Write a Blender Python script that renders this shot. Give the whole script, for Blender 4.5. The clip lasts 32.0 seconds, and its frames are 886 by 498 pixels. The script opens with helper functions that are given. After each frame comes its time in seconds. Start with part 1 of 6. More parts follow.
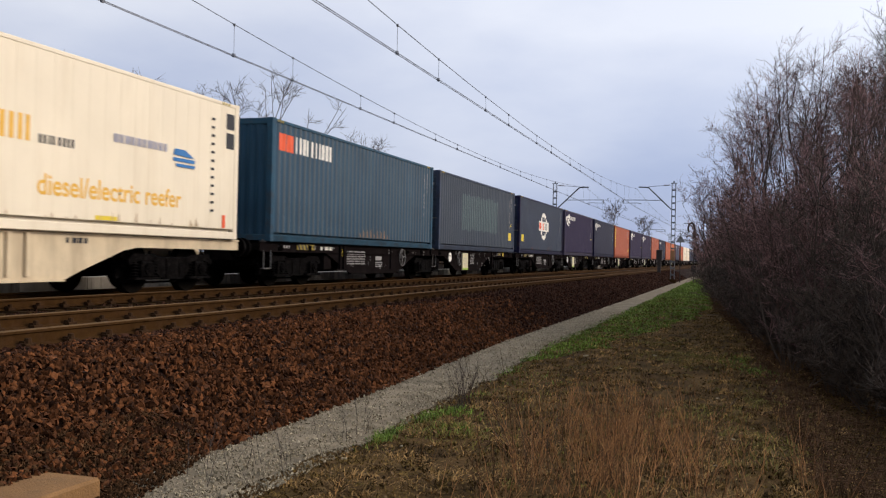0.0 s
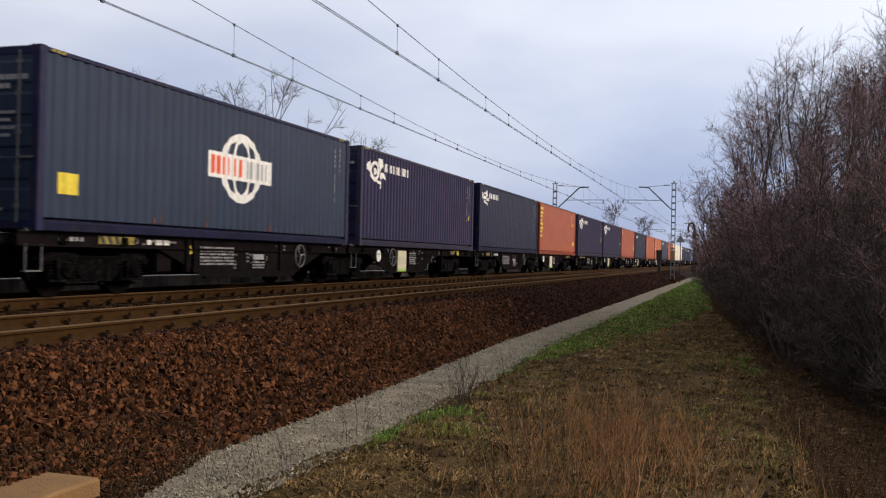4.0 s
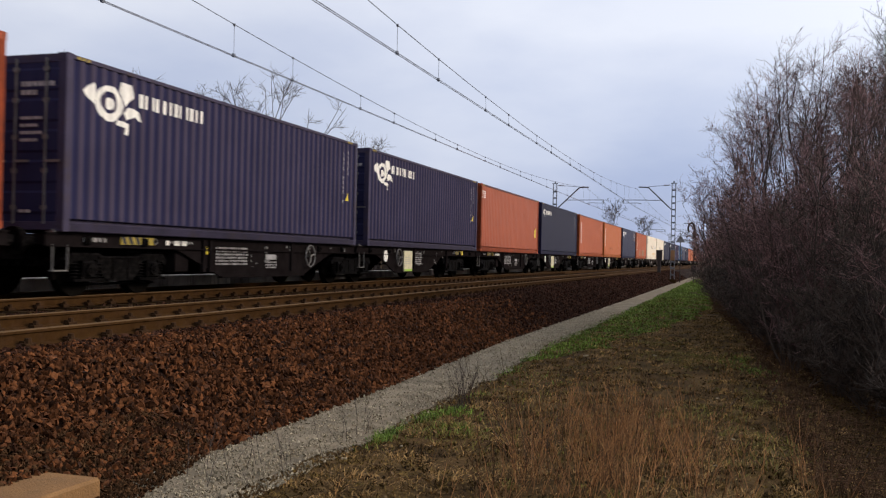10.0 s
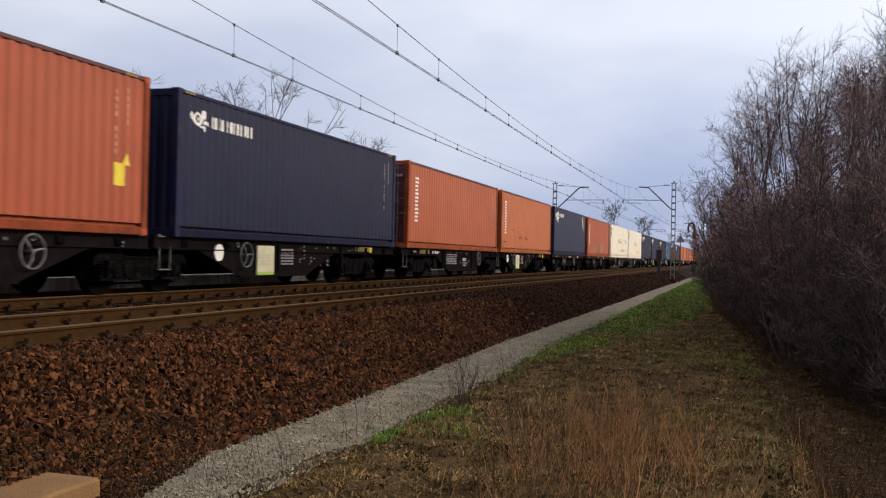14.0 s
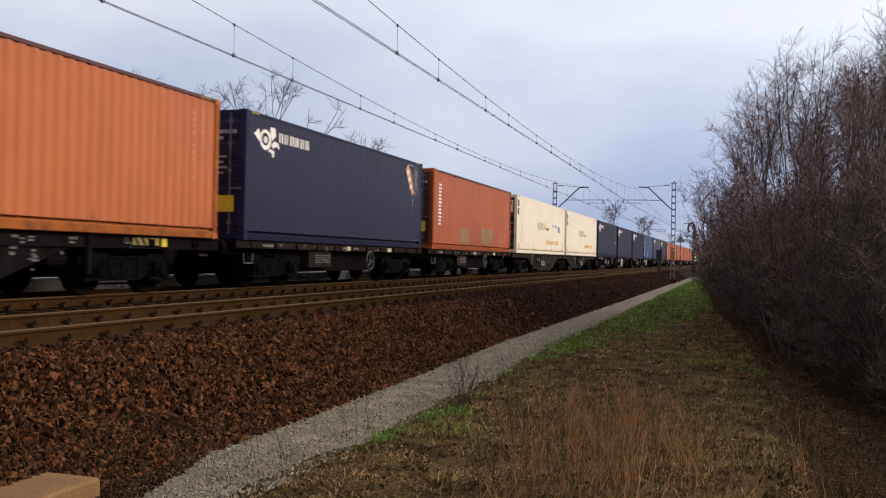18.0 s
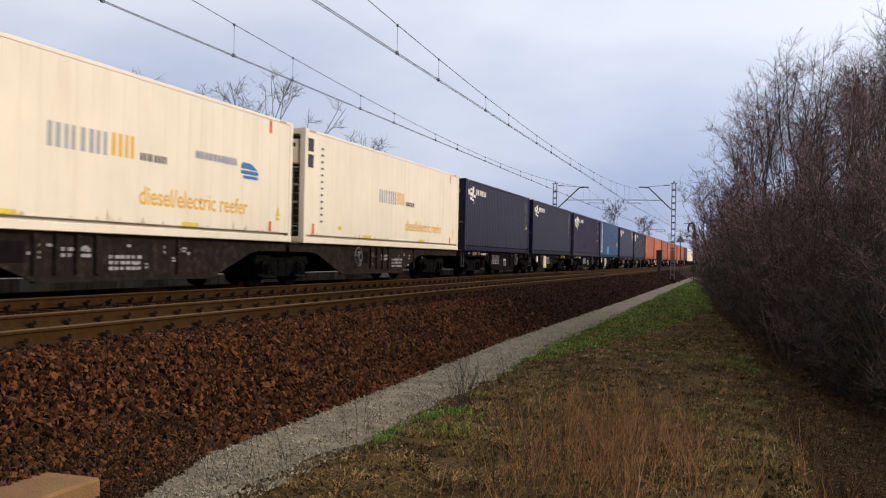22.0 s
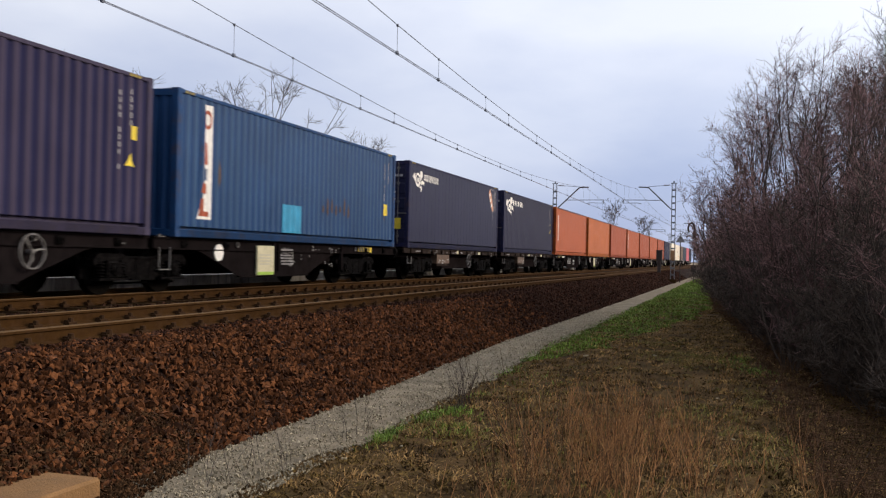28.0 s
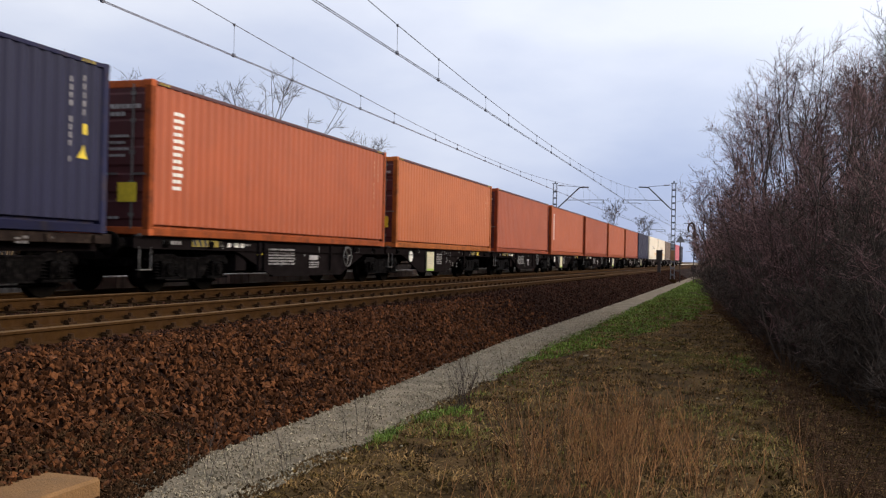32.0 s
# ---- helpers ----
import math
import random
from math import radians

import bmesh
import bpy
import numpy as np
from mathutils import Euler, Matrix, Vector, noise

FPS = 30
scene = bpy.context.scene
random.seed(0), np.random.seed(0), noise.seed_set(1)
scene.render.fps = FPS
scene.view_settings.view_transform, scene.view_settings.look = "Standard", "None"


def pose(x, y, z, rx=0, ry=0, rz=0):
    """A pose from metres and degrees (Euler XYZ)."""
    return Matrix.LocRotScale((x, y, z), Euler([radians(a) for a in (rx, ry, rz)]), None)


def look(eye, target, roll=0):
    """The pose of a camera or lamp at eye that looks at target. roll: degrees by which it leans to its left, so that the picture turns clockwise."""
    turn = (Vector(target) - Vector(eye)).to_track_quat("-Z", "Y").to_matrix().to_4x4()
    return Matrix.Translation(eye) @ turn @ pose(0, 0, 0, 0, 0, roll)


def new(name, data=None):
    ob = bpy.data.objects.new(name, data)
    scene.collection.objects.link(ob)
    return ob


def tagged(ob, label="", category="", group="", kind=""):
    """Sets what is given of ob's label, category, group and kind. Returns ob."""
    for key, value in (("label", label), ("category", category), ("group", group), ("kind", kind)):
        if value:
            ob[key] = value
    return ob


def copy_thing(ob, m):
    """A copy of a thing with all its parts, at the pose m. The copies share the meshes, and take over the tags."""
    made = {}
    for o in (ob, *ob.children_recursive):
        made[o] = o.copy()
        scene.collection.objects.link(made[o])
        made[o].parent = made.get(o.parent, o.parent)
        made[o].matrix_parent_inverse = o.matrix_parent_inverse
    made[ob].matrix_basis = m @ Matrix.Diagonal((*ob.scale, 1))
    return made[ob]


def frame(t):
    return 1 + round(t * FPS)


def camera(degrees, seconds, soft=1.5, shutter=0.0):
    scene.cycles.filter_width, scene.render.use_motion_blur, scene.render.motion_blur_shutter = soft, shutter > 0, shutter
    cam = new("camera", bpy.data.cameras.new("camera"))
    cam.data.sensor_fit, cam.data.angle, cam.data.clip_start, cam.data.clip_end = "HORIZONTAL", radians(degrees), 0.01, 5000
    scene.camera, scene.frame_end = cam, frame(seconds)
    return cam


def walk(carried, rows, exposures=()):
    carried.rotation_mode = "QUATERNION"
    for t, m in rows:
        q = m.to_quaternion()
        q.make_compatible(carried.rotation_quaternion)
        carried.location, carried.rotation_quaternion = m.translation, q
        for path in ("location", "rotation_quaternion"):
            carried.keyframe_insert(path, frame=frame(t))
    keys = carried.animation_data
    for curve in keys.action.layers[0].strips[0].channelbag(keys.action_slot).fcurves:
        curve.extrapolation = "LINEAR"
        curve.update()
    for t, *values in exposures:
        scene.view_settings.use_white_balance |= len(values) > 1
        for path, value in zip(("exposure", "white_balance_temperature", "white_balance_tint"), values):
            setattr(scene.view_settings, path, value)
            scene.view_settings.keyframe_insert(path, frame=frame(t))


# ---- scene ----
# x: right of the camera, y: along the railway, z: up from the gravel path
EYE = (0.0, 0.0, 1.75)
AXIS = math.radians(17.27)
RISE = math.radians(0.48)
cam = camera(50.6, 32.0, soft=1.25, shutter=0.3)
aim = (EYE[0] - math.sin(AXIS) * 100, EYE[1] + math.cos(AXIS) * 100, EYE[2] + math.tan(RISE) * 100)
walk(cam, [(0.0, look(EYE, aim, 1.2)), (32.0, look(EYE, aim, 1.2))],
     exposures=((0.0, 0.0), (25.0, 0.0), (28.0, 0.10), (32.0, 0.12)))

# ---------------------------------------------------------------- plan
RAIL = 0.95              # top of the rails
NEAR, FAR = -7.42, -11.55  # middle of the two tracks; the train runs on the far one
DECK = 2.03              # underside of the containers
MASTS = (4.76, 77.0, 149.0, 221.0)

# ---------------------------------------------------------------- light
world = bpy.data.worlds.new("overcast")
scene.world = world
world.use_nodes = True
wn, wl = world.node_tree.nodes, world.node_tree.links
wn.clear()
SUN_UP, SUN_TURN = 23.0, 60.0   # degrees above the horizon; clockwise from +y
sky = wn.new("ShaderNodeTexSky")
sky.sky_type = "NISHITA"
sky.sun_disc = False
sky.sun_elevation, sky.sun_rotation = radians(SUN_UP), radians(SUN_TURN)
sky.air_density, sky.dust_density, sky.ozone_density = 1.0, 3.0, 2.0
coord = wn.new("ShaderNodeTexCoord")
stretch = wn.new("ShaderNodeMapping")
stretch.inputs["Scale"].default_value = (1.0, 1.0, 2.6)
cloud = wn.new("ShaderNodeTexNoise")
cloud.inputs["Scale"].default_value, cloud.inputs["Detail"].default_value = 2.6, 6.0
cloud.inputs["Roughness"].default_value = 0.5
# the cloud cover is brighter overhead than towards the horizon
split = wn.new("ShaderNodeSeparateXYZ")
climb = wn.new("ShaderNodeMapRange")
climb.inputs["From Min"].default_value, climb.inputs["From Max"].default_value = 0.05, 0.34
climb.inputs["To Min"].default_value, climb.inputs["To Max"].default_value = -0.18, 0.50
mass = wn.new("ShaderNodeMath")
mass.operation = "MULTIPLY_ADD"
mass.inputs[1].default_value = 1.1
ramp = wn.new("ShaderNodeValToRGB")
ramp.color_ramp.elements[0].position, ramp.color_ramp.elements[0].color = 0.30, (4.55, 5.4, 8.05, 1)
ramp.color_ramp.elements[1].position, ramp.color_ramp.elements[1].color = 0.92, (9.6, 9.95, 11.2, 1)
veil = wn.new("ShaderNodeMix")
veil.data_type = "RGBA"
veil.inputs["Factor"].default_value = 0.80
back = wn.new("ShaderNodeBackground")
back.inputs["Strength"].default_value = 0.097
out = wn.new("ShaderNodeOutputWorld")
wl.new(coord.outputs["Generated"], stretch.inputs["Vector"])
wl.new(stretch.outputs["Vector"], cloud.inputs["Vector"])
wl.new(coord.outputs["Generated"], split.inputs["Vector"])
wl.new(split.outputs["Z"], climb.inputs["Value"])
wl.new(cloud.outputs["Fac"], mass.inputs[0])
wl.new(climb.outputs["Result"], mass.inputs[2])
wl.new(mass.outputs[0], ramp.inputs["Fac"])
wl.new(sky.outputs["Color"], veil.inputs[6])
wl.new(ramp.outputs["Color"], veil.inputs[7])
# thin cloud glows on the sun's side of the sky and is duller away from it
toward = wn.new("ShaderNodeVectorMath")
toward.operation = "DOT_PRODUCT"
a, e = radians(SUN_TURN), radians(SUN_UP)
toward.inputs[1].default_value = (math.sin(a) * math.cos(e), math.cos(a) * math.cos(e), math.sin(e))
half = wn.new("ShaderNodeMath")
half.operation = "MULTIPLY_ADD"
half.inputs[1].default_value, half.inputs[2].default_value = 0.5, 0.5
glow = wn.new("ShaderNodeValToRGB")
glow.color_ramp.interpolation = "EASE"
for k, (at, g) in enumerate(((0.08, 0.38), (0.50, 0.96), (0.72, 1.05), (1.0, 1.3))):
    stop = glow.color_ramp.elements[k] if k < 2 else glow.color_ramp.elements.new(at)
    stop.position, stop.color = at, (g, g, g, 1)
lit = wn.new("ShaderNodeMix")
lit.data_type, lit.blend_type = "RGBA", "MULTIPLY"
lit.inputs["Factor"].default_value = 1.0
wl.new(coord.outputs["Generated"], toward.inputs[0])
wl.new(toward.outputs["Value"], half.inputs[0])
wl.new(half.outputs[0], glow.inputs["Fac"])
wl.new(veil.outputs[2], lit.inputs[6])
wl.new(glow.outputs["Color"], lit.inputs[7])
wl.new(lit.outputs[2], back.inputs["Color"])
wl.new(back.outputs["Background"], out.inputs["Surface"])

sun = new("sun", bpy.data.lights.new("sun", "SUN"))
sun.data.energy, sun.data.angle, sun.data.color = 2.55, radians(20), (1.0, 0.87, 0.74)
a, e = radians(SUN_TURN), radians(SUN_UP)
sun.matrix_world = look((60 * math.sin(a) * math.cos(e), 60 * math.cos(a) * math.cos(e), 60 * math.sin(e)), (0, 0, 0))


# ---------------------------------------------------------------- materials
def mat(name, color, rough=0.7, metal=0.0, vary=0.2, scale=6.0, fine=60.0, bump=0.15, dirt=None, dirt_amount=0.3,
        streak=0.0, shift=0.0, island=0.0, spec=0.3, ridge=None):
    """Painted, stony or woody surface: a base colour that varies at two scales, dirt or streaks, fine relief."""
    m = bpy.data.materials.new(name)
    m.use_nodes = True
    n, l = m.node_tree.nodes, m.node_tree.links
    bsdf = n["Principled BSDF"]
    bsdf.inputs["Roughness"].default_value, bsdf.inputs["Metallic"].default_value = rough, metal
    bsdf.inputs["Specular IOR Level"].default_value = spec
    tc = n.new("ShaderNodeTexCoord")
    vec = tc.outputs["Object"]
    big = n.new("ShaderNodeTexNoise")
    big.inputs["Scale"].default_value, big.inputs["Detail"].default_value = scale, 4
    small = n.new("ShaderNodeTexNoise")
    small.inputs["Scale"].default_value, small.inputs["Detail"].default_value = fine, 3
    info = n.new("ShaderNodeObjectInfo")
    offs = n.new("ShaderNodeVectorMath")
    offs.operation = "MULTIPLY_ADD"
    l.new(info.outputs["Random"], offs.inputs[0])
    offs.inputs[1].default_value = (37, 53, 71)
    l.new(vec, offs.inputs[2])
    l.new(offs.outputs[0], big.inputs["Vector"])
    l.new(offs.outputs[0], small.inputs["Vector"])
    add = n.new("ShaderNodeMath")
    add.operation = "MULTIPLY_ADD"
    l.new(small.outputs["Fac"], add.inputs[0])
    add.inputs[1].default_value = 0.6
    l.new(big.outputs["Fac"], add.inputs[2])
    rng = n.new("ShaderNodeMapRange")
    l.new(add.outputs[0], rng.inputs["Value"])
    rng.inputs["From Min"].default_value, rng.inputs["From Max"].default_value = 0.55, 1.05
    rng.inputs["To Min"].default_value, rng.inputs["To Max"].default_value = 1 - vary, 1 + vary
    val = rng.outputs["Result"]
    for k, per_island in ((island, True), (shift, False)):
        if not k:
            continue
        src = n.new("ShaderNodeNewGeometry").outputs["Random Per Island"] if per_island else info.outputs["Random"]
        r2 = n.new("ShaderNodeMapRange")
        l.new(src, r2.inputs["Value"])
        r2.inputs["To Min"].default_value, r2.inputs["To Max"].default_value = 1 - k, 1 + k
        mul = n.new("ShaderNodeMath")
        mul.operation = "MULTIPLY"
        l.new(val, mul.inputs[0])
        l.new(r2.outputs["Result"], mul.inputs[1])
        val = mul.outputs[0]
    tint = n.new("ShaderNodeVectorMath")
    tint.operation = "SCALE"
    tint.inputs[0].default_value = color[:3]
    l.new(val, tint.inputs["Scale"])
    col = tint.outputs[0]
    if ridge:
        # rib light and shade put into the paint: outer faces lighter, grooves darker
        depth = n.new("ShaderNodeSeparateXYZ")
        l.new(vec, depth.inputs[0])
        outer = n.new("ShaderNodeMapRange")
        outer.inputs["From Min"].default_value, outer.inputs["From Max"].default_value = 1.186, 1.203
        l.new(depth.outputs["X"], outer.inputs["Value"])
        lighter = n.new("ShaderNodeVectorMath")
        lighter.operation = "SCALE"
        lighter.inputs[0].default_value = ridge
        l.new(val, lighter.inputs["Scale"])
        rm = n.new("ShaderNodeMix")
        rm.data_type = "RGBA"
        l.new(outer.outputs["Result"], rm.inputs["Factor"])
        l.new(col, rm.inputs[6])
        l.new(lighter.outputs[0], rm.inputs[7])
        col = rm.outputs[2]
    if dirt:
        mp = n.new("ShaderNodeMapping")
        mp.inputs["Scale"].default_value = (1, 1, 0.12) if streak else (1, 1, 1)
        l.new(offs.outputs[0], mp.inputs["Vector"])
        dn = n.new("ShaderNodeTexNoise")
        dn.inputs["Scale"].default_value, dn.inputs["Detail"].default_value = (streak or scale * 1.7), 6
        dn.inputs["Roughness"].default_value = 0.65
        l.new(mp.outputs["Vector"], dn.inputs["Vector"])
        dr = n.new("ShaderNodeMapRange")
        dr.inputs["From Min"].default_value, dr.inputs["From Max"].default_value = 0.5, 0.78
        dr.inputs["To Max"].default_value = dirt_amount
        l.new(dn.outputs["Fac"], dr.inputs["Value"])
        mx = n.new("ShaderNodeMix")
        mx.data_type = "RGBA"
        l.new(dr.outputs["Result"], mx.inputs["Factor"])
        l.new(col, mx.inputs[6])
        mx.inputs[7].default_value = (*dirt[:3], 1)
        col = mx.outputs[2]
    l.new(col, bsdf.inputs["Base Color"])
    if bump:
        b = n.new("ShaderNodeBump")
        b.inputs["Strength"].default_value, b.inputs["Distance"].default_value = bump, 0.02
        l.new(small.outputs["Fac"], b.inputs["Height"])
        l.new(b.outputs["Normal"], bsdf.inputs["Normal"])
    return m


RUST = (0.16, 0.07, 0.035)
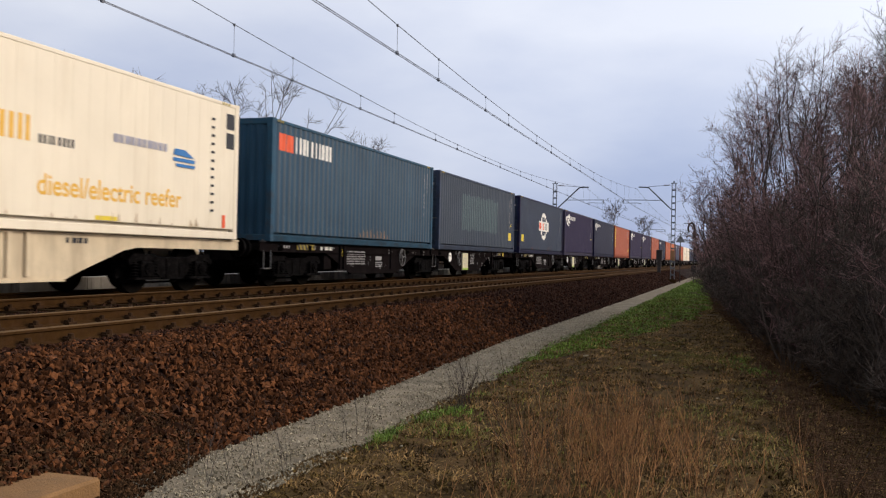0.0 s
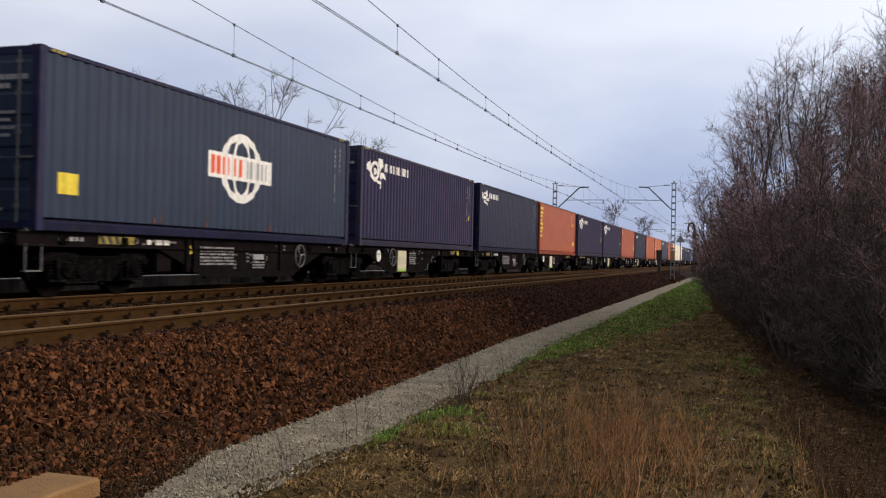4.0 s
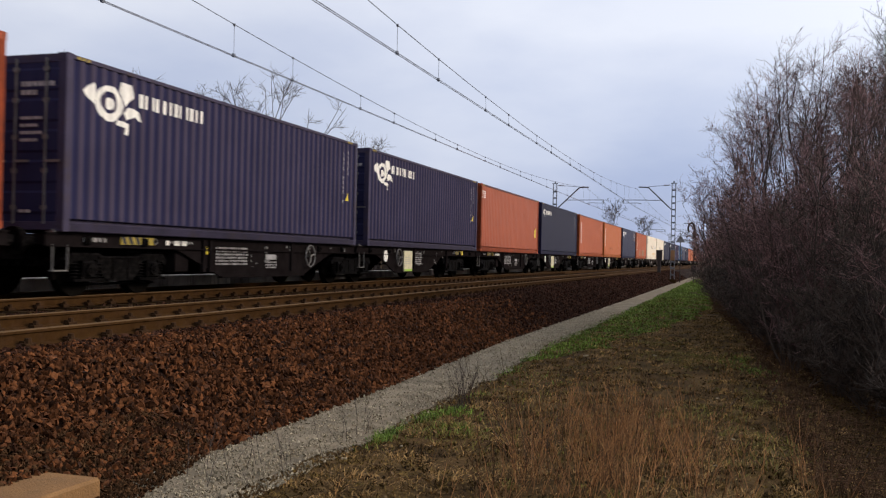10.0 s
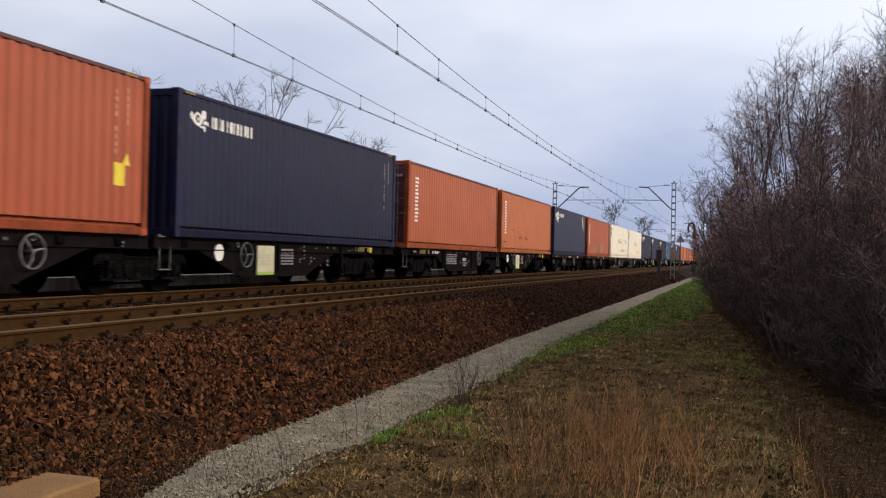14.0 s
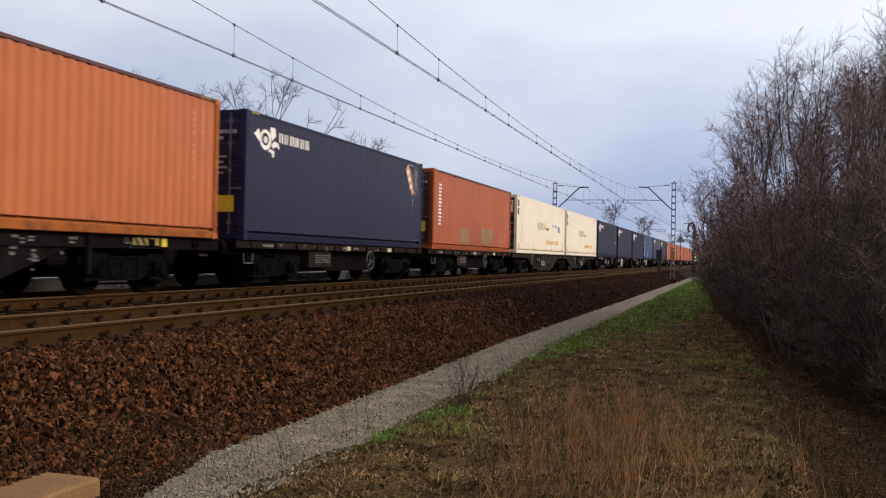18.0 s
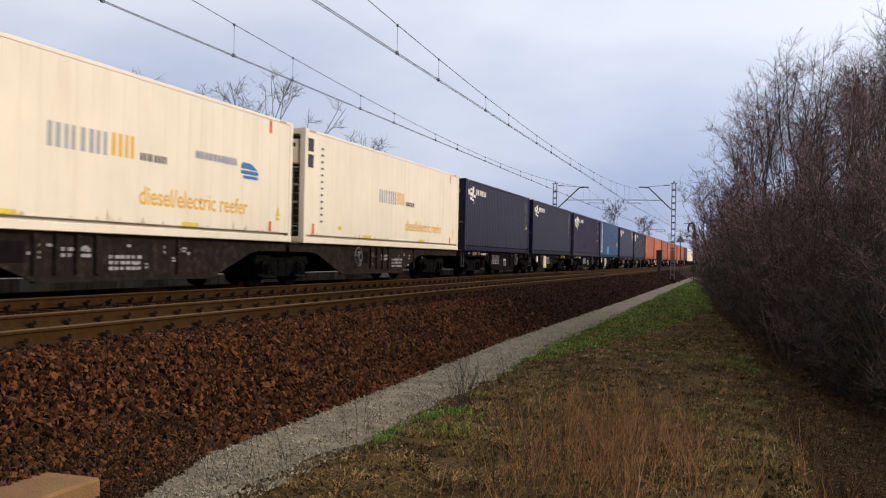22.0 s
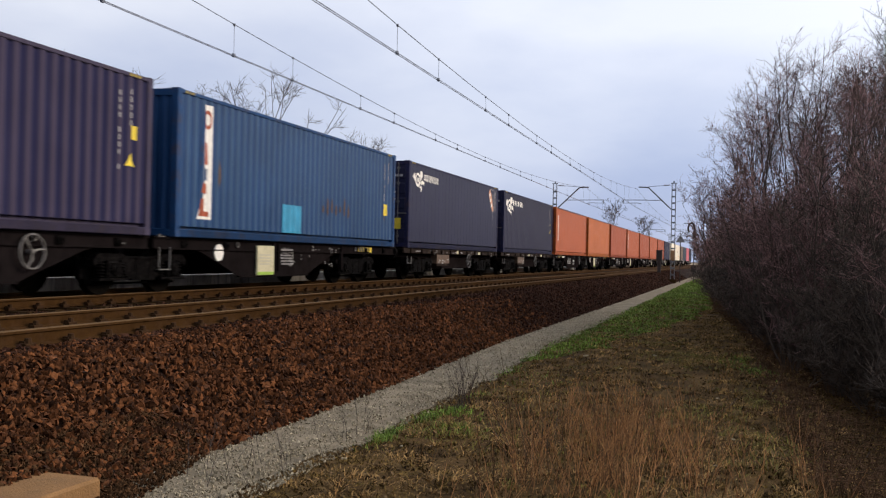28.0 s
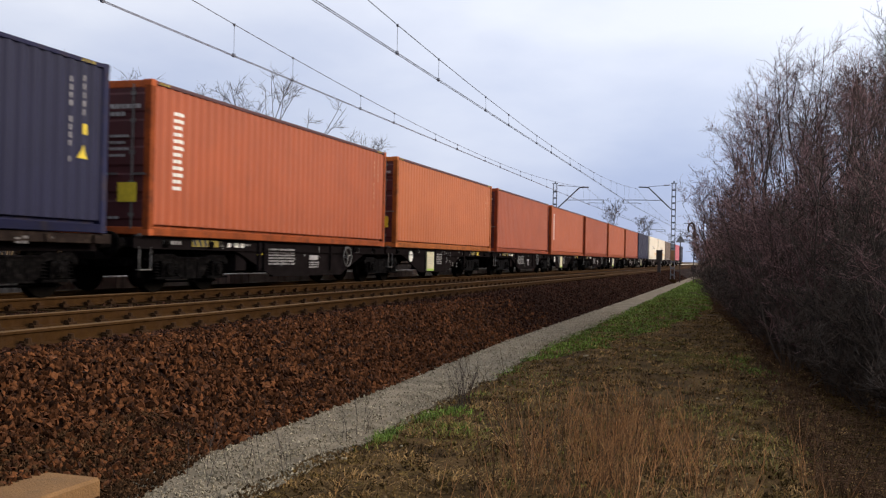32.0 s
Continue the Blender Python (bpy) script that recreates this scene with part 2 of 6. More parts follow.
M = {
    "navy": mat("navy_paint", (0.0090, 0.0108, 0.033), 0.55, spec=0.16, vary=0.12, scale=1.2, bump=0.03, dirt=(0.02, 0.02, 0.045), dirt_amount=0.35, streak=3.0),
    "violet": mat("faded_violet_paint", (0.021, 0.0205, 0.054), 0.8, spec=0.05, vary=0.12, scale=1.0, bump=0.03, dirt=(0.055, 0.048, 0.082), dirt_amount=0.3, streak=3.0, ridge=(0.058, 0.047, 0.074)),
    "slate": mat("slate_paint", (0.0140, 0.0142, 0.039), 0.55, spec=0.16, vary=0.12, scale=1.2, bump=0.03, dirt=(0.026, 0.029, 0.05), dirt_amount=0.35, streak=3.0),
    "steelblue": mat("steel_blue_paint", (0.021, 0.032, 0.058), 0.55, spec=0.16, vary=0.14, scale=1.0, bump=0.03, dirt=(0.05, 0.052, 0.068), dirt_amount=0.45, streak=3.0),
    "grey": mat("grey_paint", (0.037, 0.049, 0.070), 0.6, spec=0.16, vary=0.12, scale=1.0, bump=0.03, dirt=(0.075, 0.092, 0.1), dirt_amount=0.4, streak=3.0),
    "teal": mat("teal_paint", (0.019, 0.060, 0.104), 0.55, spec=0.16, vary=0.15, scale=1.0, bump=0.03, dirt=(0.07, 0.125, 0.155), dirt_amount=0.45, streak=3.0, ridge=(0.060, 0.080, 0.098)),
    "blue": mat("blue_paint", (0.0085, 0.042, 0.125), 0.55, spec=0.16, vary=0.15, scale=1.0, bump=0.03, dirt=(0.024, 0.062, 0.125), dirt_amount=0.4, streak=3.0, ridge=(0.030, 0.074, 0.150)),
    "orange": mat("orange_paint", (0.39, 0.082, 0.024), 0.6, vary=0.10, scale=1.0, bump=0.03, dirt=(0.28, 0.082, 0.038), dirt_amount=0.45, streak=3.0),
    "tan": mat("faded_orange_paint", (0.45, 0.115, 0.031), 0.6, vary=0.10, scale=1.0, bump=0.03, dirt=(0.43, 0.13, 0.045), dirt_amount=0.4, streak=3.0),
    "red": mat("brick_red_paint", (0.34, 0.068, 0.023), 0.6, vary=0.12, scale=1.0, bump=0.03, dirt=(0.28, 0.08, 0.042), dirt_amount=0.45, streak=3.0),
    "cream": mat("cream_paint", (0.80, 0.70, 0.53), 0.5, vary=0.05, scale=1.0, bump=0.02, dirt=(0.55, 0.42, 0.26), dirt_amount=0.3, streak=3.0),
    "maroon": mat("dark_maroon", (0.075, 0.020, 0.021), 0.6, vary=0.2, scale=1.5, bump=0.03, dirt=(0.035, 0.018, 0.02), dirt_amount=0.5, streak=3.0),
    "pink": mat("pink_red_paint", (0.55, 0.12, 0.14), 0.6, vary=0.1, scale=1.0, bump=0.02),
    "umber": mat("grey_brown_paint", (0.13, 0.085, 0.06), 0.6, vary=0.1, scale=1.0, bump=0.02),
    "white": mat("white_paint", (0.8, 0.76, 0.68), 0.6, vary=0.12, scale=8, bump=0.03),
    "pale": mat("pale_overpaint", (0.060, 0.098, 0.108), 0.6, vary=0.15, scale=2, bump=0.03),
    "olive": mat("olive_overpaint", (0.27, 0.15, 0.07), 0.65, vary=0.2, scale=2, bump=0.03),
    "yellow": mat("yellow_paint", (0.72, 0.54, 0.04), 0.6, vary=0.15, scale=8, bump=0.03),
    "dullyellow": mat("dirty_yellow_paint", (0.34, 0.25, 0.035), 0.7, vary=0.3, scale=8, bump=0.03, dirt=(0.05, 0.035, 0.02), dirt_amount=0.9),
    "peach": mat("peach_lettering", (0.55, 0.27, 0.15), 0.6, vary=0.2, scale=6, bump=0.0),
    "amber": mat("amber_lettering", (0.75, 0.42, 0.06), 0.6, vary=0.1, scale=8, bump=0.0),
    "stain": mat("rusty_stain", (0.50, 0.38, 0.24), 0.8, vary=0.3, scale=6, bump=0.0),
    "rustmark": mat("rust_mark", (0.17, 0.05, 0.022), 0.85, vary=0.35, scale=6, bump=0.05),
    "lilac": mat("faded_blue_lettering", (0.36, 0.36, 0.46), 0.7, vary=0.2, scale=10, bump=0.0),
    "faint": mat("faint_stencil", (0.13, 0.12, 0.115), 0.8, vary=0.5, scale=10, bump=0.0),
    "chalk": mat("worn_white_lettering", (0.32, 0.30, 0.29), 0.7, vary=0.35, scale=10, bump=0.0),
    "gunmetal": mat("grey_lettering", (0.36, 0.35, 0.33), 0.6, vary=0.1, scale=8, bump=0.0),
    "ink": mat("black_lettering", (0.02, 0.02, 0.025), 0.6, vary=0.1, scale=8, bump=0.0),
    "signred": mat("red_lettering", (0.75, 0.10, 0.03), 0.6, vary=0.1, scale=8, bump=0.0),
    "signblue": mat("blue_lettering", (0.03, 0.16, 0.40), 0.6, vary=0.1, scale=8, bump=0.0),
    "cyan": mat("bright_blue_patch", (0.03, 0.26, 0.42), 0.6, vary=0.2, scale=3, bump=0.0),
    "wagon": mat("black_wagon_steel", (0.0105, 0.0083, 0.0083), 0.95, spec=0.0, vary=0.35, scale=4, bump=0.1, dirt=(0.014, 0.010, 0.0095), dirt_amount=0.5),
    "wagon_brown": mat("brown_wagon_steel", (0.018, 0.0122, 0.0100), 0.85, spec=0.04, vary=0.3, scale=4, bump=0.1, dirt=(0.10, 0.07, 0.05), dirt_amount=0.5),
    "wagon_rust": mat("rusty_case_steel", (0.10, 0.062, 0.04), 0.8, vary=0.35, scale=5, bump=0.15, dirt=(0.04, 0.03, 0.025), dirt_amount=0.7),
    "wagon_cream": mat("cream_wagon_steel", (0.62, 0.50, 0.33), 0.6, vary=0.12, scale=3, bump=0.05, dirt=(0.22, 0.15, 0.09), dirt_amount=0.6, streak=2.0),
    # bogies and wheels: shade under the wagons put into a near-black colour
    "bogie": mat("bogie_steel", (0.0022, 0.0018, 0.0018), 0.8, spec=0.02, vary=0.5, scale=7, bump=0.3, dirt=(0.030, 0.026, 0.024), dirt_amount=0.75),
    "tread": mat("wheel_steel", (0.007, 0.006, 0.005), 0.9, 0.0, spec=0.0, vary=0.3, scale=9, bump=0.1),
    "steel": mat("dull_steel", (0.15, 0.14, 0.13), 0.5, 0.4, vary=0.3, scale=9, bump=0.1),
    "panel": mat("data_panel_paint", (0.58, 0.52, 0.33), 0.6, vary=0.12, scale=5, bump=0.02, dirt=(0.25, 0.2, 0.13), dirt_amount=0.6),
    "lime": mat("lime_strip", (0.33, 0.50, 0.07), 0.6, vary=0.1, scale=5, bump=0.0),
    "rail": mat("rusty_rail_steel", (0.042, 0.020, 0.0062), 0.9, 0.0, spec=0.03, vary=0.3, scale=5, bump=0.1, dirt=(0.07, 0.038, 0.024), dirt_amount=0.5),
    "railhead": mat("worn_rail_head", (0.100, 0.061, 0.029), 0.85, 0.0, spec=0.08, vary=0.2, scale=3, bump=0.03),
    "sleeper": mat("sleeper_concrete", (0.036, 0.020, 0.0080), 0.95, spec=0.03, vary=0.25, scale=5, bump=0.3, dirt=(0.07, 0.045, 0.03), dirt_amount=0.6, shift=0.15),
    "clip": mat("rail_clip_iron", (0.036, 0.0185, 0.0085), 0.9, 0.0, spec=0.05, vary=0.3, scale=9, bump=0.1),
    # bed near black: shade in the gaps between stones put into the colour
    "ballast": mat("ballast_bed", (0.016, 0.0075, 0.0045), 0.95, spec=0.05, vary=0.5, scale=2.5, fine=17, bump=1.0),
    "stone": mat("ballast_stone", (0.084, 0.0305, 0.0105), 0.9, spec=0.12, vary=0.35, scale=2.2, fine=40, bump=0.4, island=0.72),
    "darkstone": mat("dark_ballast_stone", (0.036, 0.0165, 0.0105), 0.95, spec=0.06, vary=0.35, scale=2.2, fine=40, bump=0.4, island=0.7),
    "gravel": mat("path_gravel", (0.195, 0.160, 0.110), 0.95, spec=0.1, vary=0.4, scale=2.5, fine=30, bump=0.8, dirt=(0.13, 0.10, 0.075), dirt_amount=0.45),
    "pebble": mat("path_pebble", (0.30, 0.256, 0.176), 0.85, vary=0.2, scale=9, fine=50, bump=0.2, island=0.4),
    "soil": mat("dry_grass_soil", (0.074, 0.044, 0.0175), 0.97, spec=0.05, vary=0.75, scale=1.6, fine=22, bump=1.0, dirt=(0.040, 0.036, 0.012), dirt_amount=0.6),
    "straw": mat("dry_grass", (0.25, 0.132, 0.043), 0.85, vary=0.4, scale=1.5, bump=0.0, island=0.8),
    "thatch": mat("pale_thatch", (0.33, 0.195, 0.070), 0.85, vary=0.4, scale=1.5, bump=0.0, island=0.65),
    "reed": mat("reddish_weed_stems", (0.30, 0.148, 0.058), 0.85, vary=0.4, scale=2, bump=0.0, island=0.7),
    "stem": mat("brown_weed_stems", (0.098, 0.056, 0.032), 0.9, vary=0.3, scale=3, bump=0.0, island=0.5, spec=0.05),
    "green": mat("green_grass", (0.112, 0.178, 0.021), 0.8, vary=0.4, scale=1.5, bump=0.0, island=0.5),
    "moss": mat("yellow_green_grass", (0.150, 0.132, 0.026), 0.85, vary=0.4, scale=1.5, bump=0.0, island=0.55),
    "turf": mat("short_brown_turf", (0.112, 0.072, 0.024), 0.95, vary=0.7, scale=2.2, fine=9, bump=0.0, island=0.9, spec=0.05),
    "grit": mat("dull_grit", (0.062, 0.032, 0.015), 0.95, vary=0.35, scale=4, bump=0.2, island=0.6, spec=0.05),
    "clod": mat("soil_clod", (0.11, 0.072, 0.036), 0.95, vary=0.4, scale=4, bump=0.2, island=0.9, spec=0.05),
    "litter": mat("leaf_litter", (0.045, 0.026, 0.012), 0.95, vary=0.4, scale=2, bump=0.0, island=0.85, spec=0.05),
    "bark": mat("shrub_bark", (0.070, 0.053, 0.044), 0.9, vary=0.35, scale=5, bump=0.3, shift=0.3),
    "twig": mat("shrub_twigs", (0.158, 0.094, 0.089), 0.9, vary=0.4, scale=1.2, bump=0.0, island=0.9, shift=0.2),
    "twig_grey": mat("grey_shrub_twigs", (0.060, 0.045, 0.036), 0.9, vary=0.4, scale=1.2, bump=0.0, island=0.85, shift=0.2),
    "greybark": mat("tree_bark", (0.10, 0.082, 0.078), 0.9, vary=0.3, scale=4, bump=0.3),
    "concrete": mat("stained_concrete", (0.48, 0.43, 0.36), 0.9, vary=0.25, scale=3, bump=0.3, dirt=(0.05, 0.046, 0.038), dirt_amount=0.85, streak=4.0, shift=0.5),
    "block": mat("ochre_concrete", (0.205, 0.108, 0.040), 0.9, vary=0.25, scale=3, bump=0.4, dirt=(0.13, 0.075, 0.035), dirt_amount=0.7),
    "mast": mat("mast_steel", (0.13, 0.145, 0.165), 0.6, 0.2, vary=0.2, scale=3, bump=0.05, dirt=RUST, dirt_amount=0.3),
    "wire": mat("catenary_wire", (0.11, 0.12, 0.15), 0.5, 0.3, vary=0.1, scale=2, bump=0.0),
    "porcelain": mat("insulator", (0.18, 0.12, 0.09), 0.3, vary=0.1, scale=8, bump=0.0),
    "sign": mat("grey_sign", (0.22, 0.23, 0.24), 0.6, vary=0.1, scale=6, bump=0.0),
    "cabinet": mat("dark_cabinet", (0.035, 0.028, 0.026), 0.7, vary=0.3, scale=6, bump=0.1),
}


# the steel frames of the containers are scuffed down to rust and primer
for key, color in (("navy", (0.0095, 0.0095, 0.037)), ("violet", (0.041, 0.033, 0.062)), ("slate", (0.0125, 0.0135, 0.045)), ("grey", (0.040, 0.054, 0.088)),
                   ("teal", (0.024, 0.072, 0.115)), ("blue", (0.010, 0.046, 0.130)), ("orange", (0.41, 0.090, 0.022)), ("tan", (0.48, 0.138, 0.030)), ("red", (0.34, 0.068, 0.023))):
    # darker copy for bottom rails and orange posts: 0.6 of the colour, dirt patches
    M[key + "_grimy"] = mat(key + "_grimy_paint", tuple(0.6 * c for c in color), 0.75, spec=0.1, vary=0.3, scale=2.0, bump=0.06, dirt=(0.030, 0.021, 0.017), dirt_amount=0.8, fine=25)
    M[key + "_worn"] = mat(key + "_worn_paint", color, 0.65, spec=0.15, vary=0.2, scale=2.0, bump=0.06, dirt=(0.055, 0.036, 0.028), dirt_amount=0.85, fine=25)


# ---------------------------------------------------------------- mesh tools
class Geo:
    """Collects vertices and faces for one mesh."""

    def __init__(self):
        self.v, self.f = [], []

    def put(self, vs, fs):
        k = len(self.v)
        self.v += vs
        self.f += [tuple(i + k for i in q) for q in fs]
        return self

    def box(self, x0, x1, y0, y1, z0, z1, c=0.0):
        """A box; c: chamfer of its upright and level edges along the longest side."""
        if c <= 0:
            vs = [(x, y, z) for x in (x0, x1) for y in (y0, y1) for z in (z0, z1)]
            return self.put(vs, [(0, 1, 3, 2), (4, 6, 7, 5), (0, 4, 5, 1), (2, 3, 7, 6), (0, 2, 6, 4), (1, 5, 7, 3)])
        size = (x1 - x0, y1 - y0, z1 - z0)
        ax = size.index(max(size))
        lo, hi = (x0, y0, z0), (x1, y1, z1)
        p, q = [i for i in range(3) if i != ax]
        ring = [(lo[p] + c, lo[q]), (hi[p] - c, lo[q]), (hi[p], lo[q] + c), (hi[p], hi[q] - c),
                (hi[p] - c, hi[q]), (lo[p] + c, hi[q]), (lo[p], hi[q] - c), (lo[p], lo[q] + c)]
        vs = []
        for end in (lo[ax], hi[ax]):
            for u, w in ring:
                v = [0, 0, 0]
                v[ax], v[p], v[q] = end, u, w
                vs.append(tuple(v))
        fs = [(i, (i + 1) % 8, 8 + (i + 1) % 8, 8 + i) for i in range(8)] + [tuple(range(7, -1, -1)), tuple(range(8, 16))]
        return self.put(vs, fs)

    def tube(self, p0, p1, r0, r1=None, n=6, caps=True):
        p0, p1 = Vector(p0), Vector(p1)
        r1 = r0 if r1 is None else r1
        d = (p1 - p0).normalized()
        s = d.orthogonal().normalized()
        t = d.cross(s)
        vs = []
        for p, r in ((p0, r0), (p1, r1)):
            for i in range(n):
                g = 2 * math.pi * i / n
                vs.append(tuple(p + s * (r * math.cos(g)) + t * (r * math.sin(g))))
        fs = [(i, (i + 1) % n, n + (i + 1) % n, n + i) for i in range(n)]
        if caps:
            fs += [tuple(range(n - 1, -1, -1)), tuple(range(n, 2 * n))]
        return self.put(vs, fs)

    def path(self, pts, r, n=5):
        """One bent tube through the points."""
        pts = [Vector(p) for p in pts]
        vs, fs = [], []
        side = None
        for k, p in enumerate(pts):
            d = (pts[min(k + 1, len(pts) - 1)] - pts[max(k - 1, 0)]).normalized()
            side = d.orthogonal().normalized() if side is None else (side - d * side.dot(d)).normalized()
            t = d.cross(side)
            vs += [tuple(p + side * (r * math.cos(6.2832 * i / n)) + t * (r * math.sin(6.2832 * i / n))) for i in range(n)]
        for k in range(len(pts) - 1):
            fs += [(k * n + i, k * n + (i + 1) % n, (k + 1) * n + (i + 1) % n, (k + 1) * n + i) for i in range(n)]
        fs += [tuple(range(n - 1, -1, -1)), tuple(range((len(pts) - 1) * n, len(pts) * n))]
        return self.put(vs, fs)

    def ring(self, c, axis, r, thick, n=20, m=5):
        """A torus round the axis 'x', 'y' or 'z'."""
        vs, fs = [], []
        for i in range(n):
            g = 2 * math.pi * i / n
            for j in range(m):
                h = 2 * math.pi * j / m
                u, w, k = (r + thick * math.cos(h)) * math.cos(g), (r + thick * math.cos(h)) * math.sin(g), thick * math.sin(h)
                q = {"x": (k, u, w), "y": (u, k, w), "z": (u, w, k)}[axis]
                vs.append((c[0] + q[0], c[1] + q[1], c[2] + q[2]))
        for i in range(n):
            for j in range(m):
                fs.append((i * m + j, (i + 1) % n * m + j, (i + 1) % n * m + (j + 1) % m, i * m + (j + 1) % m))
        return self.put(vs, fs)

    def prism(self, outline, x0, x1):
        """An outline of (y, z), as deep as x0 to x1."""
        n = len(outline)
        vs = [(x, y, z) for x in (x0, x1) for y, z in outline]
        fs = [(i, (i + 1) % n, n + (i + 1) % n, n + i) for i in range(n)] + [tuple(range(n - 1, -1, -1)), tuple(range(n, 2 * n))]
        return self.put(vs, fs)

    def mesh(self, name, material):
        me = bpy.data.meshes.new(name)
        me.from_pydata(self.v, [], self.f)
        bm = bmesh.new()
        bm.from_mesh(me)
        bmesh.ops.recalc_face_normals(bm, faces=bm.faces)
        bm.to_mesh(me)
        bm.free()
        me.materials.append(material)
        return me


def part(name, geo, material, parent, label="", at=None):
    """Links a mesh as one object under a thing or a part."""
    ob = new(name, geo if isinstance(geo, bpy.types.Mesh) else geo.mesh(name, M[material]))
    ob.parent = parent
    if at is not None:
        ob.matrix_basis = at
    return tagged(ob, label) if label else ob


def thing(name, label, category, at=None, group="", kind=""):
    ob = new(name)
    ob.empty_display_size = 0.3
    if at is not None:
        ob.matrix_basis = at
    return tagged(ob, label, category, group, kind)


def solid(name, geo, material, label, category, group="", kind="", at=None):
    ob = new(name, geo if isinstance(geo, bpy.types.Mesh) else geo.mesh(name, M[material]))
    if at is not None:
        ob.matrix_basis = at
    return tagged(ob, label, category, group, kind)


def bulk(name, verts, faces, material):
    """A mesh from arrays; faces all of one corner count."""
    me = bpy.data.meshes.new(name)
    verts, faces = np.asarray(verts, np.float32), np.asarray(faces, np.int32)
    k = faces.shape[1]
    me.vertices.add(len(verts))
    me.vertices.foreach_set("co", verts.ravel())
    me.loops.add(faces.size)
    me.loops.foreach_set("vertex_index", faces.ravel())
    me.polygons.add(len(faces))
    me.polygons.foreach_set("loop_start", np.arange(0, faces.size, k, dtype=np.int32))
    me.polygons.foreach_set("loop_total", np.full(len(faces), k, np.int32))
    me.update(calc_edges=True)
    me.validate()
    me.materials.append(material)
    return me


def smoothstep(a, b, x):
    k = np.clip((x - a) / (b - a), 0, 1)
    return k * k * (3 - 2 * k)


rng = np.random.default_rng(7)


# ---------------------------------------------------------------- ground
def lumps(x, y, k):
    """Uneven ground, in metres, smooth and without repeats."""
    return noise.noise(Vector((x * k, y * k, 3.7)))


def ground_z(x, y):
    """Height of the ground sheet beside and under the railway."""
    if x < -13.4:
        return 0.62 + 0.25 * min(1, (-13.4 - x) / 20) + 0.1 * lumps(x, y, 0.2)
    if x < -4.0:
        return -0.06
    rough = 0.06 * lumps(x, y, 0.9) + 0.035 * lumps(x + 9, y, 2.7)
    edge = min(1, max(0, (x + 3.5) / 0.8))
    dip = -0.55 * float(smoothstep(0.2, 2.6, x)) + 0.9 * float(smoothstep(4, 22, x))
    return -0.012 + edge * (rough + 0.03) + dip


xs = [-2500, -900, -300, -120, -60, -35, -24, -18, -15, -13.45, -13.35, -10, -7, -4.3] + [-3.9 + 0.3 * i for i in range(34)] + [7, 9, 12, 16, 22, 35, 60, 120, 300, 900, 2500]
ys = [-400, -150, -60, -30, -15, -8, -4, 0, 2, 4] + [5 + 0.35 * i for i in range(72)] + [30.5 + i for i in range(40)] + [72, 76, 80, 86, 92, 100, 115, 130, 150, 180, 220, 280, 400, 700, 1300, 2600, 4500]
gv = [(x, y, ground_z(x, y)) for y in ys for x in xs]
nx = len(xs)
gf = [(j * nx + i, j * nx + i + 1, (j + 1) * nx + i + 1, (j + 1) * nx + i) for j in range(len(ys) - 1) for i in range(nx - 1)]
ground = tagged(new("ground", bulk("ground", gv, gf, M["soil"])), "brown dry grass and bare soil beside the railway", "ground", kind="structure")


def edge_wave(y, seed, k=0.06):
    return k * lumps(seed, y, 1.3) * 2 + k * 0.6 * lumps(seed + 4, y, 4.1)


def drift(y):
    """The path and the foot of the ballast bear away to the left with distance."""
    return -0.24 * smoothstep(9.0, 20.0, y) - 0.12 * smoothstep(30.0, 75.0, y)


# the pale gravel path, with ragged edges
pv, pf = [], []
py = [-40 + 2.0 * i for i in range(21)] + [2 + 0.22 * i for i in range(250)] + [57.5 + 1.0 * i for i in range(150)]
for y in py:
    a0, a1 = -4.55 + drift(y), -3.30 + edge_wave(y, 11, 0.13) + 0.04 * lumps(31, y, 7.0) + drift(y)
    for i in range(9):
        x = a0 + (a1 - a0) * i / 8
        crown = 0.018 * (1 - abs(i - 4) / 4) + 0.006 * lumps(x, y, 6)
        pv.append((x, y, 0.006 + crown + max(0, ground_z(x, y) + 0.012) * (0.4 if i > 5 else 0)))
for j in range(len(py) - 1):
    for i in range(8):
        pf.append((j * 9 + i, j * 9 + i + 1, (j + 1) * 9 + i + 1, (j + 1) * 9 + i))
path = tagged(new("path", bulk("path", pv, pf, M["gravel"])), "pale grey gravel path along the ballast", "path", kind="structure")


# the ballast bed of both tracks
def ballast_z(x, y):
    k = float(np.interp(x, [-13.25, -6.15, -5.75, -4.36], [0.745, 0.745, 0.70, 0.0]))
    return k + 0.02 * lumps(x, y, 2.2)


bx = [-13.25, -12.4, -11.5, -10.6, -9.5, -8.5, -7.4, -6.6, -6.15, -5.9, -5.7, -5.45, -5.2, -4.95, -4.7, -4.5, -4.36]
by = [-60, -20, -5] + [0.5 * i for i in range(120)] + [60 + 2 * i for i in range(60)] + [200, 300, 500, 900, 1600]
bv = [(x + (edge_wave(y, 23) if k == len(bx) - 1 else 0) + float(drift(y)) * max(0.0, (x + 5.75) / 1.39), y, ballast_z(x, y) - (0.03 if k == len(bx) - 1 else 0)) for y in by for k, x in enumerate(bx)]
nb = len(bx)
bf = [(j * nb + i, j * nb + i + 1, (j + 1) * nb + i + 1, (j + 1) * nb + i) for j in range(len(by) - 1) for i in range(nb - 1)]
ballast = tagged(new("ballast_bed", bulk("ballast_bed", bv, bf, M["ballast"])), "dark reddish brown crushed stone ballast bed, gap shade in its colour", "ballast", kind="structure")


